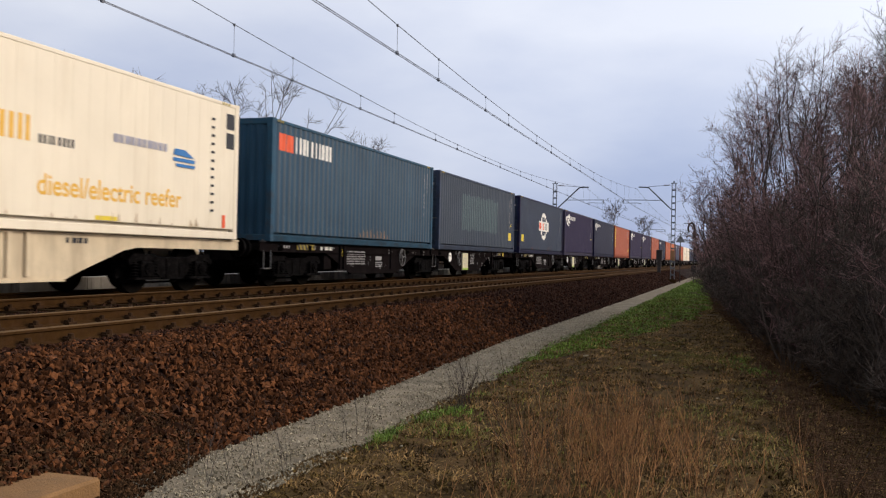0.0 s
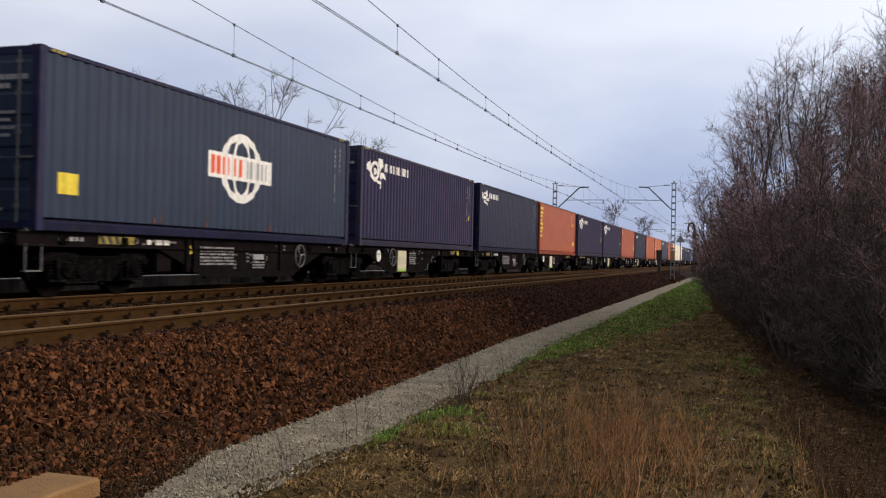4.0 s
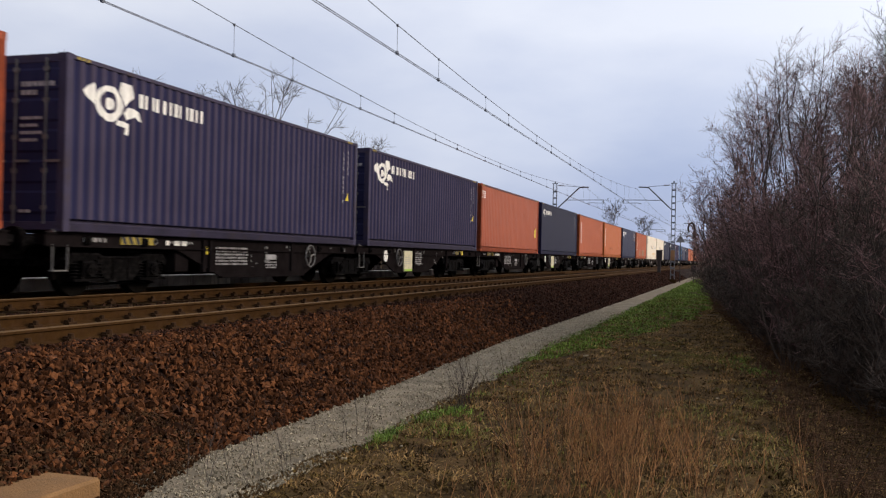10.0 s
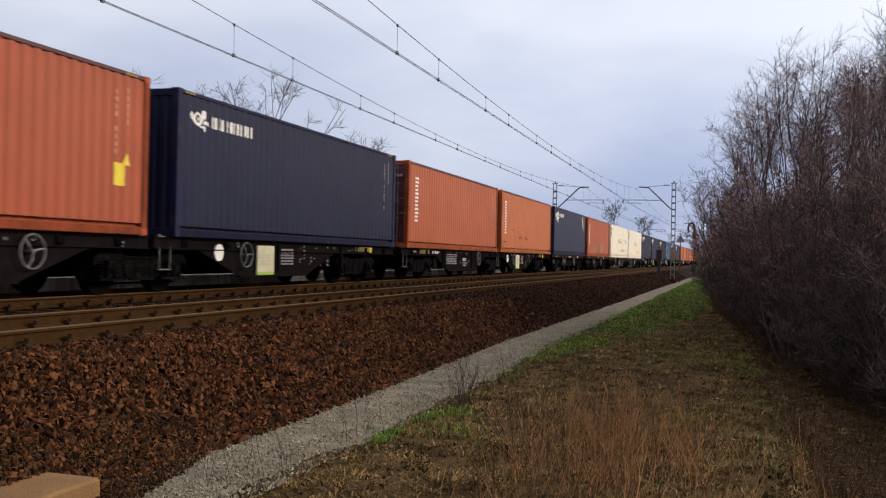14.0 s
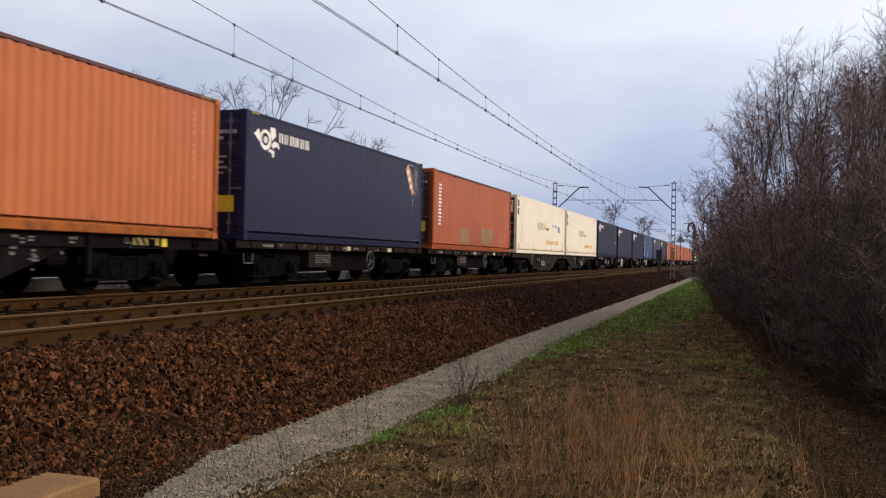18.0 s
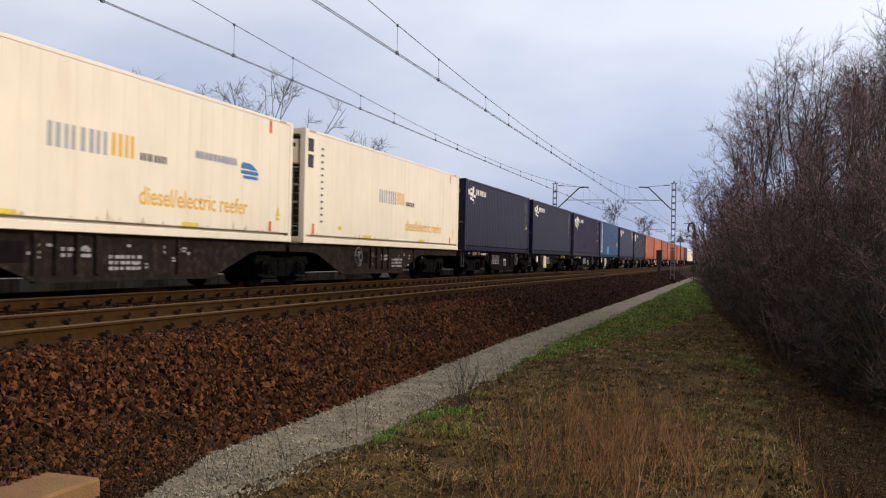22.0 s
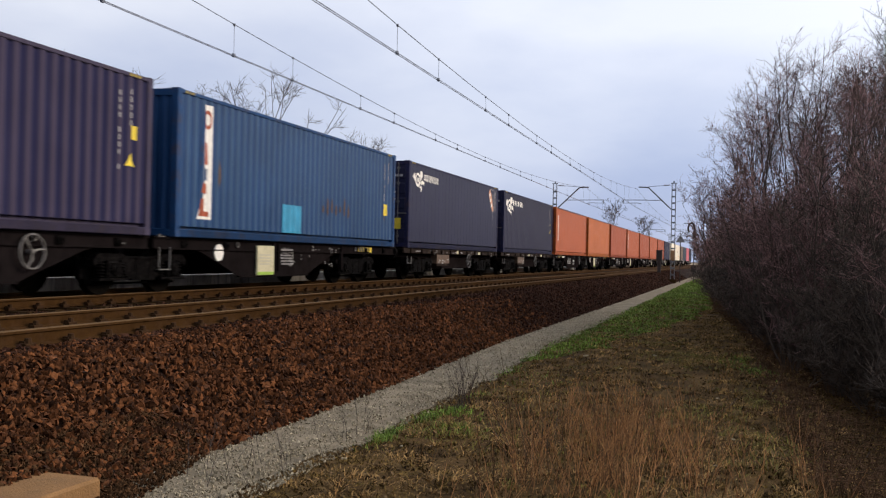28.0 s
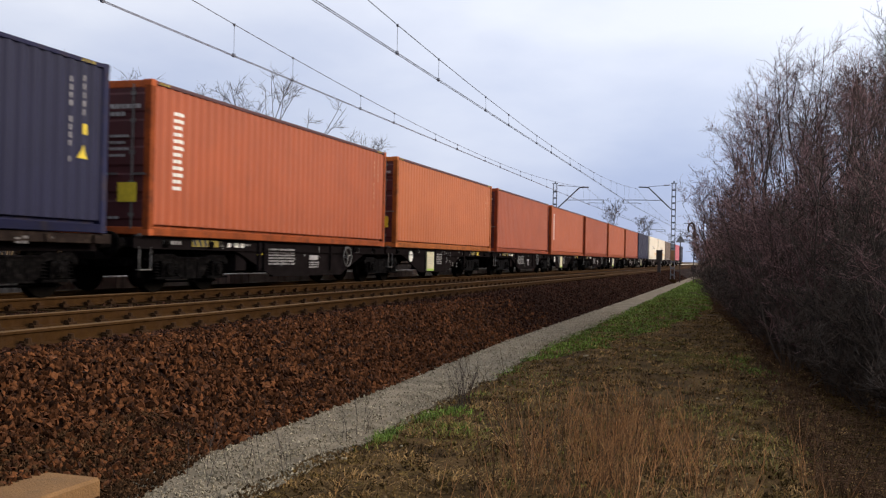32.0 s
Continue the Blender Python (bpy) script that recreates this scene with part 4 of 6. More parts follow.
def container(index, colour, label, length=FT40, doors=True, flat=False, frame_colour=None, marks=()):
    """A shipping container: origin under the middle of its front end, length along +y."""
    fc = frame_colour or (colour + "_worn" if colour + "_worn" in M else colour)
    ob = thing("shipping_container", label, "shipping container", pose(FAR + 0.03, LEFT[index], DECK), "containers on the train")
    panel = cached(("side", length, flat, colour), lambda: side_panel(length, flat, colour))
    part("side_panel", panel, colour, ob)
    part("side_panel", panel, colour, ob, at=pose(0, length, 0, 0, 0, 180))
    part("roof", cached(("roof", length, colour), lambda: Geo().box(-1.16, 1.16, 0.1, length - 0.1, HIGH - 0.06, HIGH - 0.02).mesh("roof", M[colour])), colour, ob)
    part("floor", cached(("floor", length), lambda: Geo().box(-1.15, 1.15, 0.1, length - 0.1, 0.08, 0.15).mesh("floor", M["wagon"])), "wagon", ob)
    pc = fc.replace("_worn", "_grimy") if colour in ("orange", "tan", "red") else fc
    post = cached(("post", pc), lambda: Geo().box(-0.075, 0.075, -0.08, 0.08, 0.1, HIGH - 0.1, 0.012).mesh("corner_post", M[pc]))
    cast = cached(("cast", fc), lambda: casting(fc))
    for x in (-1.143, 1.143):
        for y in (0.082, length - 0.082):
            part("corner_post", post, fc, ob, at=pose(x, y, 0))
            part("corner_casting", cast, fc, ob, at=pose(x * 0.988, y, 0.06))
            part("corner_casting", cast, fc, ob, at=pose(x * 0.988, y, HIGH - 0.059))
    gc = fc.replace("_worn", "_grimy")
    low = cached(("low", length, gc), lambda: Geo().box(-0.05, 0.05, 0.16, length - 0.16, 0.0, 0.15, 0.012).mesh("bottom_rail", M[gc]))
    # top rails of orange, tan and red containers darker than their sides
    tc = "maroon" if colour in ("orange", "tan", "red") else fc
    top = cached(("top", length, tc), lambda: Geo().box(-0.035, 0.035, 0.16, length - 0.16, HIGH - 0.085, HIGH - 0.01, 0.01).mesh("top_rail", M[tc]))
    web = cached(("web", length, fc), lambda: Geo().box(-0.02, 0.02, 0.16, length - 0.16, 0.12, 0.225).mesh("rail_web", M[fc]))
    for x in (-1.165, 1.165):
        part("rail_web", web, fc, ob, at=pose(x * 0.935, 0, 0))
        part("bottom_rail", low, fc, ob, at=pose(x, 0, 0))
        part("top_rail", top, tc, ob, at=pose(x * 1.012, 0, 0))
    bar = cached(("bar", fc), lambda: Geo().box(-1.07, 1.07, -0.05, 0.05, 0.02, 0.16, 0.01).mesh("end_sill", M[fc]))
    part("end_sill", bar, fc, ob, at=pose(0, 0.07, 0))
    part("end_sill", bar, fc, ob, at=pose(0, length - 0.07, 0))
    part("end_header", bar, fc, ob, at=pose(0, 0.07, HIGH - 0.17))
    part("end_header", bar, fc, ob, at=pose(0, length - 0.07, HIGH - 0.17))
    endp = cached(("end", colour), lambda: end_panel(colour))
    if doors in ("reefer", "reefer back"):
        back = doors == "reefer back"
        reefer_end(ob, pose(0, length, 0, 0, 0, 180) if back else pose(0, 0, 0))
        part("end_panel", endp, colour, ob, at=pose(0, 0, 0) if back else pose(0, length, 0, 0, 0, 180))
    else:
        closed, opening = (length, 0.0) if doors else (0.0, length)
        part("end_panel", endp, colour, ob, at=pose(0, closed, 0, 0, 0, 180 if doors else 0))
        # doors of these same containers darker than the side panels too
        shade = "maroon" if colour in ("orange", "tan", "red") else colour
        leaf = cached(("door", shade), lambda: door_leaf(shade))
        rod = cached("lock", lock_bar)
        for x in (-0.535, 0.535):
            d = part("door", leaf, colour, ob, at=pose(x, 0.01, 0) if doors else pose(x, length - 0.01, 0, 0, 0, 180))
            for u in (-0.3, 0.3):
                part("lock_bar", rod, "steel", d, at=pose(u, -0.012, 0))
        if doors:
            tagged(part("door_text_bar", cached("door text", door_text), "chalk", ob), kind="stuff")
        if doors and index in (13, 14, 21, 23, 24, 26):
            part("notice", cached("notice", lambda: Geo().box(-0.2, 0.2, -0.03, -0.012, 0, 0.36).mesh("notice", M["yellow"])), "yellow", ob, "yellow notice plate", at=pose(0.75, -0.002, 0.62))
    for y in (0.25, length - 0.72):
        part("height_stripe", cached("height stripe", height_stripe), "dullyellow", ob, at=pose(1.2155, y, HIGH - 0.085))
    for k, (name, polys, material) in enumerate(marks):
        lift = 0.0035 + 0.0015 * k
        if name.endswith("s"):
            for group in polys:
                part(name[:-1], decal([group], length, flat, material, name[:-1], lift), material, ob)
        else:
            made = part(name, decal(polys, length, flat, material, name, lift), material, ob)
            if name == "identification_code":
                tagged(made, kind="stuff")
    MOVING.append((ob, FAR + 0.03, LEFT[index], DECK))
    return ob


def height_stripe():
    """Slanted yellow dashes on the top rail of a tall container."""
    g = Geo()
    for k in range(3):
        g.prism([(0.12 * k, 0.012), (0.12 * k + 0.07, 0.012), (0.12 * k + 0.1, 0.062), (0.12 * k + 0.03, 0.062)], 0, 0.003)
    return g.mesh("height_stripe", M["dullyellow"])


def reefer_end(ob, at):
    """Open machinery end of a refrigerated container: pale frame, dark bays, fan cowl and cross bars."""
    part("machine_plate", Geo().box(-1.07, 1.07, 0.34, 0.38, 0.16, HIGH - 0.17), "ink", ob, "dark inner plate", at)
    part("machine_unit", Geo().box(-0.9, 0.55, 0.12, 0.34, 0.25, 0.85, 0.02).box(-0.85, 0.35, 0.16, 0.34, 0.95, 1.7, 0.02).tube((0.5, 0.2, 0.3), (0.5, 0.2, 1.65), 0.09, n=10), "ink", ob, "dark cooling machinery", at)
    part("fan_housing", Geo().box(-0.98, 0.98, 0.06, 0.34, 2.0, 2.62, 0.03), "cream", ob, at=at)
    for x in (-0.5, 0.5):
        part("fan_grille", Geo().ring((x, 0.055, 2.3), "y", 0.24, 0.02).ring((x, 0.055, 2.3), "y", 0.12, 0.015).tube((x - 0.24, 0.055, 2.3), (x + 0.24, 0.055, 2.3), 0.015), "ink", ob, at=at)
    part("vent_slot", Geo().box(0.62, 0.92, 0.05, 0.058, 2.42, 2.52, 0.01), "ink", ob, at=at)
    for z in (0.42, 1.02, 1.48, 1.9):
        part("cross_bar", Geo().tube((-1.0, 0.07, z), (1.0, 0.07, z), 0.022, n=6), "chalk", ob, at=at)
    part("cable_duct", Geo().box(0.78, 0.86, 0.06, 0.12, 0.2, 1.95), "steel", ob, at=at)
    for k in range(9):
        part("rung", Geo().tube((0.88, 0.07, 0.3 + 0.19 * k), (1.05, 0.07, 0.3 + 0.19 * k), 0.012), "steel", ob, at=at)


def faded_ribs(y0, y1, z0, z1):
    """Pale paint left on the outer faces of the ribs, uneven in height."""
    rr, out, y = random.Random(3), [], 0.1
    while y < y1:
        if y > y0:
            out.append([rect(y - 0.045, y + 0.105, z0 + rr.uniform(-0.05, 0.05), z1 + rr.uniform(-0.06, 0.05))])
        y += 0.278
    return out


ID_SMALL = lambda L: [[rect(L - 0.98, L - 0.945 + 0.01 * (k % 2), 2.44 - 0.13 * k, 2.53 - 0.13 * k)] for k in range(11) if k not in (4, 9)] + [[rect(L - 0.66, L - 0.62 + 0.008 * (k % 2), 2.50 - 0.14 * k, 2.60 - 0.14 * k)] for k in range(5)]
CODES = ("identification_code", ID_SMALL(FT40), "chalk")
CODES_WARM = ("identification_code", ID_SMALL(FT40), "peach")
WARN = ("warning_label", [[[(FT40 - 0.76, 1.22), (FT40 - 0.50, 1.22), (FT40 - 0.63, 1.45)]]], "yellow")


def sea_mark(wide=False):
    """White emblem and a row of letter-sized frames; the wide sort is larger."""
    if wide:
        return [("emblem", emblem(1.13, 2.24, 0.92), "white"), ("company_name_marks", glyphs(1.98, 2.30, 0.30, 0.25, 6, 0.24), "white")]
    return [("emblem", emblem(0.92, 2.32, 0.70), "white"), ("company_name_marks", glyphs(1.58, 2.33, 0.235, 0.23, 6, 0.22), "white")]


def triton_mark(z=2.4, material="white", n=6, y=0.80, w=0.34, h=0.20):
    return [("company_name_marks", column(y, z, w, h, n), material)]


LOGO_RIGHT = [("torn_sticker", [[[(10.50, 2.56), (10.73, 2.74), (10.98, 2.55), (11.40, 1.83), (11.17, 1.75)]]], "peach"),
              ("sticker_bars", [[[(10.62 + 0.15 * k, 2.50 - 0.22 * k), (10.80 + 0.15 * k, 2.58 - 0.22 * k), (10.84 + 0.15 * k, 2.46 - 0.22 * k), (10.67 + 0.15 * k, 2.36 - 0.22 * k)]] for k in range(3)], "white"),
              ("sticker_scratches", [[rect(10.76, 11.36, 2.72, 2.75)], [rect(11.50, 11.53, 1.72, 2.74)], [rect(11.70, 11.725, 1.82, 2.74)], [rect(11.36, 11.385, 1.95, 2.6)]], "chalk")]
NAVY = "dark navy blue corrugated steel container with a white emblem"
VIOLET = "faded violet navy corrugated container with a white emblem"
ORANGE = "orange painted corrugated steel container"
REEFER = "cream white refrigerated container with grey and amber lettering"


def drips(seed, length, n=30, y0=0.4, tall=0.22):
    """Thin uneven stains rising from the bottom rail."""
    rr, out = random.Random(seed), []
    for k in range(n):
        y, w, h = rr.uniform(y0, length - 0.5), rr.uniform(0.02, 0.07), rr.uniform(0.02, tall) * rr.random()
        out.append([[(y, 0.225), (y + w, 0.225), (y + w * 0.7, 0.235 + h), (y + w * 0.4, 0.235 + h * 0.9)]])
    return out


def reefer(index, group_mark, back=False):
    """back: the machinery and its vents are at the rear end."""
    L = FT45
    turn = (lambda u: L - u) if back else (lambda u: u)
    span = lambda a0, a1: sorted((turn(a0), turn(a1)))
    marks = [("company_name_marks", glyphs(5.2, 1.34, 0.36, 0.40, 4, 0.1, 0.22), "gunmetal"),
             ("company_number_marks", glyphs(6.80, 1.36, 0.34, 0.40, 2, 0.1, 0.26), "amber"),
             ("web_marks", glyphs(7.62, 1.36, 0.19, 0.14, 4, 0.15, 0.3), "ink"),
             ("yellow_plates", [[rect(3.9, 4.6, 0.225, 0.30)], [rect(2.15, 2.38, 0.40, 0.50)], [rect(9.0, 9.6, 0.225, 0.30)]], "yellow"),
             ("red_stripes", [[rect(*span(0.5, 0.62), 0.225, 0.5)], [rect(*span(12.52, 12.63), 2.50, 2.78)], [rect(*span(12.58, 12.69), 0.225, 0.46)]], "signred"),
             ("yellow_tags", [[rect(*span(12.5, 12.66), 2.79, 2.815)], [[(turn(12.92), 0.60), (turn(13.12), 0.60), (turn(13.02), 0.82)]], [rect(*span(12.93, 13.11), 0.50, 0.56)]], "yellow"),
             ("dirt_streaks", drips(index, L), "stain"),
             ("vent_marks", [[rect(*span(0.98, 1.1), 0.55 + 0.172 * k, 0.60 + 0.172 * k)] for k in range(12)], "ink")]
    if group_mark:
        marks += [("express_marks", glyphs(9.45, 1.60, 0.13, 0.15, 10, 0.27), "lilac"),
                  ("blue_mark", [[[(11.25, 1.58), (11.3, 1.70), (11.65, 1.70), (11.98, 1.56)]], [rect(11.25, 12.0, 1.46, 1.53)], [rect(11.35, 12.0, 1.36, 1.42)]], "signblue")]
    ob = container(index, "cream", REEFER, L, "reefer back" if back else "reefer", True, None, marks)
    tagged(part("lettering", cached("diesel", lambda: words("diesel/electric reefer", 0.475, "amber")), "amber", ob, "amber painted words", at=pose(1.2095, 7.6, 0.57)), "amber painted words", kind="stuff")
    for z in (2.33, 1.92):
        part("hatch", cached("hatch", lambda: Geo().box(1.205, 1.213, -0.155, 0.155, 0, 0.33).mesh("hatch", M["ink"])), "ink", ob, "dark open grille hatch", at=pose(0, turn(0.35), z))
    return ob


def build_containers():
    reefer(0, True, True)
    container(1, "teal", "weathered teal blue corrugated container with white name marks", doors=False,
              marks=[("red_mark", [[rect(0.37, 0.72, 2.17, 2.58)], [rect(0.80, 1.16, 2.17, 2.58)]], "signred"), ("company_name_marks", glyphs(1.24, 2.18, 0.41, 0.40, 5, 0.1, 0.26), "white"), CODES,
                     ("rust_stains", [[[(5.45 + 0.278 * k, 0.24), (5.60 + 0.278 * k, 0.24), (5.57 + 0.278 * k, 0.34 + 0.05 * (k * 5 % 4)), (5.49 + 0.278 * k, 0.38 + 0.05 * (k * 3 % 4))]] for k in range(9)], "olive")])
    container(2, "grey", "weathered grey corrugated container with a pale overpainted band",
              marks=[("overpainted_ribs", faded_ribs(3.05, 8.95, 0.82, 2.25), "pale"), CODES, WARN, ("yellow_label", [[rect(11.0, 11.55, 0.56, 0.92)]], "yellow")])
    L = FT40
    container(3, "steelblue", "dark steel blue container with a round white emblem", frame_colour="slate_worn",
              marks=[("round_emblem", [[blob(6.3, 1.55, 0.88, 0.76, 22), blob(6.3, 1.55, 0.72, 0.62, 20)]], "white"),
                     ("emblem_ring", [[blob(6.3, 1.55, 0.42, 0.70, 18), blob(6.3, 1.55, 0.30, 0.58, 18)]], "white"),
                     ("name_plate", [[rect(4.95, 7.65, 1.28, 1.82)]], "white"),
                     ("name_marks", glyphs(5.05, 1.36, 0.40, 0.38, 3, 0.12), "signred"), ("dark_name_marks", glyphs(6.5, 1.36, 0.30, 0.38, 3, 0.12), "gunmetal"),
                     ("yellow_label", [[rect(0.48, 0.95, 0.6, 0.95)]], "yellow"), ("rust_drips", drips(3, FT40, 10, 0.4, 0.5), "rustmark"), CODES])
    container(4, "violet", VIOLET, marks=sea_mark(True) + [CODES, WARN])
    container(5, "navy", NAVY, doors=False, marks=sea_mark(False) + [CODES])
    container(6, "red", "brick red corrugated container with tall yellow marks", doors=True,
              marks=[("yellow_name_marks", column(0.33, 2.62, 0.6, 0.36, 4, 0.2), "yellow"),
                     ("code_rows", [[rect(10.55 + 0.13 * i, 10.64 + 0.13 * i, 2.5 - 0.16 * k, 2.57 - 0.16 * k)] for k in range(3) for i in range(5 - k)], "chalk"),
                     ("pale_scuffs", [[blob(7.6 + 0.55 * k, 0.42 + 0.04 * (k * 5 % 3), 0.32, 0.13 + 0.05 * (k * 3 % 4), 11, 0.25)] for k in range(8)], "orange"), ("yellow_labels", [[rect(11.15, 11.7, 0.63, 0.86)], [rect(10.9, 11.05, 1.93, 2.05)], [rect(11.15, 11.3, 1.91, 2.03)]], "yellow")])
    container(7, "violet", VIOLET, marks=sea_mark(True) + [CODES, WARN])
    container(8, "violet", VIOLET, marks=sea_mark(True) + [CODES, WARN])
    container(9, "red", ORANGE, doors=False, marks=[("small_name_marks", column(0.12, 2.6, 0.26, 0.13, 2) + column(0.5, 2.6, 0.3, 0.13, 2), "white"), CODES_WARM, WARN,
                                                  ("yellow_label", [[rect(11.2, 11.5, 0.85, 1.25)]], "yellow")])
    container(10, "navy", NAVY, doors=False, marks=[("emblem", emblem(0.75, 2.38, 0.42), "white"), ("company_name_marks", glyphs(1.25, 2.26, 0.25, 0.24, 6, 0.2), "white"), CODES])
    container(11, "orange", ORANGE, marks=triton_mark() + [CODES_WARM])
    container(12, "tan", "faded orange corrugated container with rust marks", marks=triton_mark() + [CODES_WARM, ("rust_scrapes", [[blob(3.8 + 0.3 * k, 0.72 + 0.03 * (k % 3), 0.06 + 0.04 * (k * 3 % 4), 0.03 + 0.015 * (k * 3 % 4), 8, 0.35)] for k in range(7)]
                     + [[blob(0.28 + 0.2 * k, 0.48 + 0.02 * (k % 2), 0.08, 0.04, 8, 0.3)] for k in range(5)] + [[blob(2.1 + 0.24 * k, 1.1, 0.05, 0.03, 7, 0.3)] for k in range(4)], "rustmark"),
                     ("rust_drips", drips(12, FT40, 12, 0.4, 0.5), "rustmark"), ("pale_label", [[rect(0.17, 0.36, 1.30, 1.45)]], "chalk")])
    container(13, "slate", "dark navy smooth container with emblem and torn sticker", doors=True, flat=True, marks=sea_mark() + LOGO_RIGHT + [CODES])
    container(14, "orange", "orange corrugated container with olive overpainted patches", marks=triton_mark() + [
        ("overpainted_patches", [[rect(3.55, 4.8, 0.28, 0.86)], [rect(6.75, 8.8, 0.32, 0.98)]], "olive"), ("red_patch", [[rect(5.2, 6.67, 0.26, 1.15)]], "red"), CODES_WARM])
    reefer(15, True)
    reefer(16, False)
    container(17, "navy", NAVY, marks=sea_mark() + [CODES, WARN])
    container(18, "navy", NAVY, marks=sea_mark() + [CODES])
    container(19, "violet", VIOLET, marks=sea_mark(True) + [CODES, WARN, ("yellow_label", [[rect(L - 0.62, L - 0.45, 1.7, 1.95)]], "yellow")])
    container(20, "blue", "bright blue corrugated container with a white banner", doors=False, marks=[
        ("white_banner", [[[(0.80, 0.38), (1.30, 0.38), (1.32, 2.72), (1.02, 2.72), (1.04, 1.0)]]], "white"),
        ("banner_rings", [[blob(1.13, 2.42, 0.13, 0.20), blob(1.13, 2.42, 0.075, 0.12)], [[(0.92, 0.92), (1.14, 0.90), (1.13, 1.10), (0.98, 1.14)]], [[(0.86, 0.44), (1.20, 0.44), (1.20, 0.54), (1.00, 0.55), (1.02, 0.80), (0.92, 0.80)]], [[(1.05, 1.50), (1.16, 1.50), (1.14, 1.95), (1.05, 1.95)]]], "red"),
        ("banner_bars", [[[(0.80, 0.80), (0.86, 0.80), (1.02, 2.05), (1.02, 2.60), (0.95, 2.60)]], [[(1.04, 1.18), (1.13, 1.18), (1.15, 1.42), (1.06, 1.42)]]], "blue_worn"), ("rust_patches", [[blob(6.8 + 0.278 * k, 0.9 + 0.05 * (k % 3), 0.05, 0.10 + 0.05 * (k * 3 % 4), 9, 0.3)] for k in range(7)] + [[blob(1.62, 1.35, 0.07, 0.3, 9, 0.35)], [blob(11.3, 0.9, 0.06, 0.14, 9, 0.3)]], "wagon_rust"),
        ("yellow_label", [[rect(11.2, 11.5, 0.95, 1.3)]], "yellow"), ("bright_patch", [[rect(4.5, 5.55, 0.22, 0.9)]], "cyan"), CODES])
    container(21, "slate", "dark navy smooth container with emblem and torn sticker", flat=True, marks=sea_mark() + LOGO_RIGHT + [CODES])
    container(22, "slate", "dark navy corrugated container with a white emblem", marks=sea_mark(True) + [CODES, WARN, ("yellow_label", [[rect(L - 0.66, L - 0.52, 1.62, 1.80)]], "yellow")])
    container(23, "orange", ORANGE, marks=triton_mark() + [CODES_WARM])
    container(24, "tan", ORANGE, marks=[CODES_WARM])
    container(25, "red", ORANGE, marks=[CODES_WARM])
    container(26, "orange", ORANGE, marks=triton_mark() + [CODES_WARM])
    container(27, "red", ORANGE, marks=[CODES_WARM])
    container(28, "orange", ORANGE, marks=[CODES_WARM])
    container(29, "red", ORANGE, marks=[CODES_WARM])
    container(30, "slate", NAVY, marks=[CODES])
    reefer(31, False)
    reefer(32, False)
    container(33, "umber", "grey brown corrugated container", marks=[CODES])
    container(34, "grey", "plain grey corrugated steel container", marks=[CODES])
    container(35, "pink", "pinkish red corrugated container", marks=[CODES])
    container(36, "slate", NAVY, marks=[CODES])


build_containers()


# ---------------------------------------------------------------- wagons
def sill_outline(y0, y1, deep0, deep1, shallow=0.22, depth=0.80):
    """Fish-bellied side sill: shallow over the bogies, deep between them."""
    return [(y0, 0), (y1, 0), (y1, -shallow), (deep1 + 1.95, -shallow), (deep1 + 1.55, -shallow - 0.06), (deep1 + 0.45, -0.8 * depth), (deep1, -depth),
            (deep0, -depth), (deep0 - 0.45, -0.8 * depth), (deep0 - 1.55, -shallow - 0.06), (deep0 - 1.95, -shallow), (y0, -shallow)]


def bogie_frame():
    """Cast frame: side frames that dip between the wheels, a cross beam, headstocks."""
    g = Geo()
    for x in (-1.0, 1.0):
        out = [(-1.42, 0.62), (-1.28, 0.74), (-0.62, 0.74), (-0.42, 0.66), (0.42, 0.66), (0.62, 0.74), (1.28, 0.74), (1.42, 0.62),
               (1.38, 0.52), (1.24, 0.60), (0.66, 0.60), (0.50, 0.34), (0.34, 0.27), (-0.34, 0.27), (-0.50, 0.34), (-0.66, 0.60), (-1.24, 0.60), (-1.38, 0.52)]
        g.prism(out, x - 0.07, x + 0.07)
        g.box(x - 0.09, x + 0.09, -0.62, 0.62, 0.655, 0.69).box(x - 0.09, x + 0.09, -0.36, 0.36, 0.255, 0.285)
        for y in (-0.22, 0.22):
            g.box(x - 0.085, x + 0.085, y - 0.02, y + 0.02, 0.28, 0.66)
    g.box(-1.0, 1.0, -0.25, 0.25, 0.36, 0.62, 0.03)
    for y in (-1.38, 1.38):
        g.box(-0.95, 0.95, y - 0.05, y + 0.05, 0.5, 0.66)
    return g.mesh("bogie", M["bogie"])


def axle_boxes():
    g = Geo()
    for y in (0.0,):
        g.box(0.93, 1.13, y - 0.15, y + 0.15, 0.30, 0.60, 0.03)
        g.tube((1.13, y, 0.46), (1.17, y, 0.46), 0.115, n=12).tube((1.17, y, 0.46), (1.19, y, 0.46), 0.06, n=10)
        for u in (-0.29, 0.29):
            for k in range(5):
                g.ring((1.03, y + u, 0.33 + 0.055 * k), "z", 0.075, 0.017, 8, 3)
            g.tube((1.03, y + u, 0.28), (1.03, y + u, 0.60), 0.045, n=8)
        g.box(0.92, 1.13, y - 0.40, y + 0.40, 0.26, 0.305)
        g.box(1.09, 1.13, y - 0.20, y - 0.16, 0.26, 0.62).box(1.09, 1.13, y + 0.16, y + 0.20, 0.26, 0.62)
    return g.mesh("axle_boxes", M["bogie"])


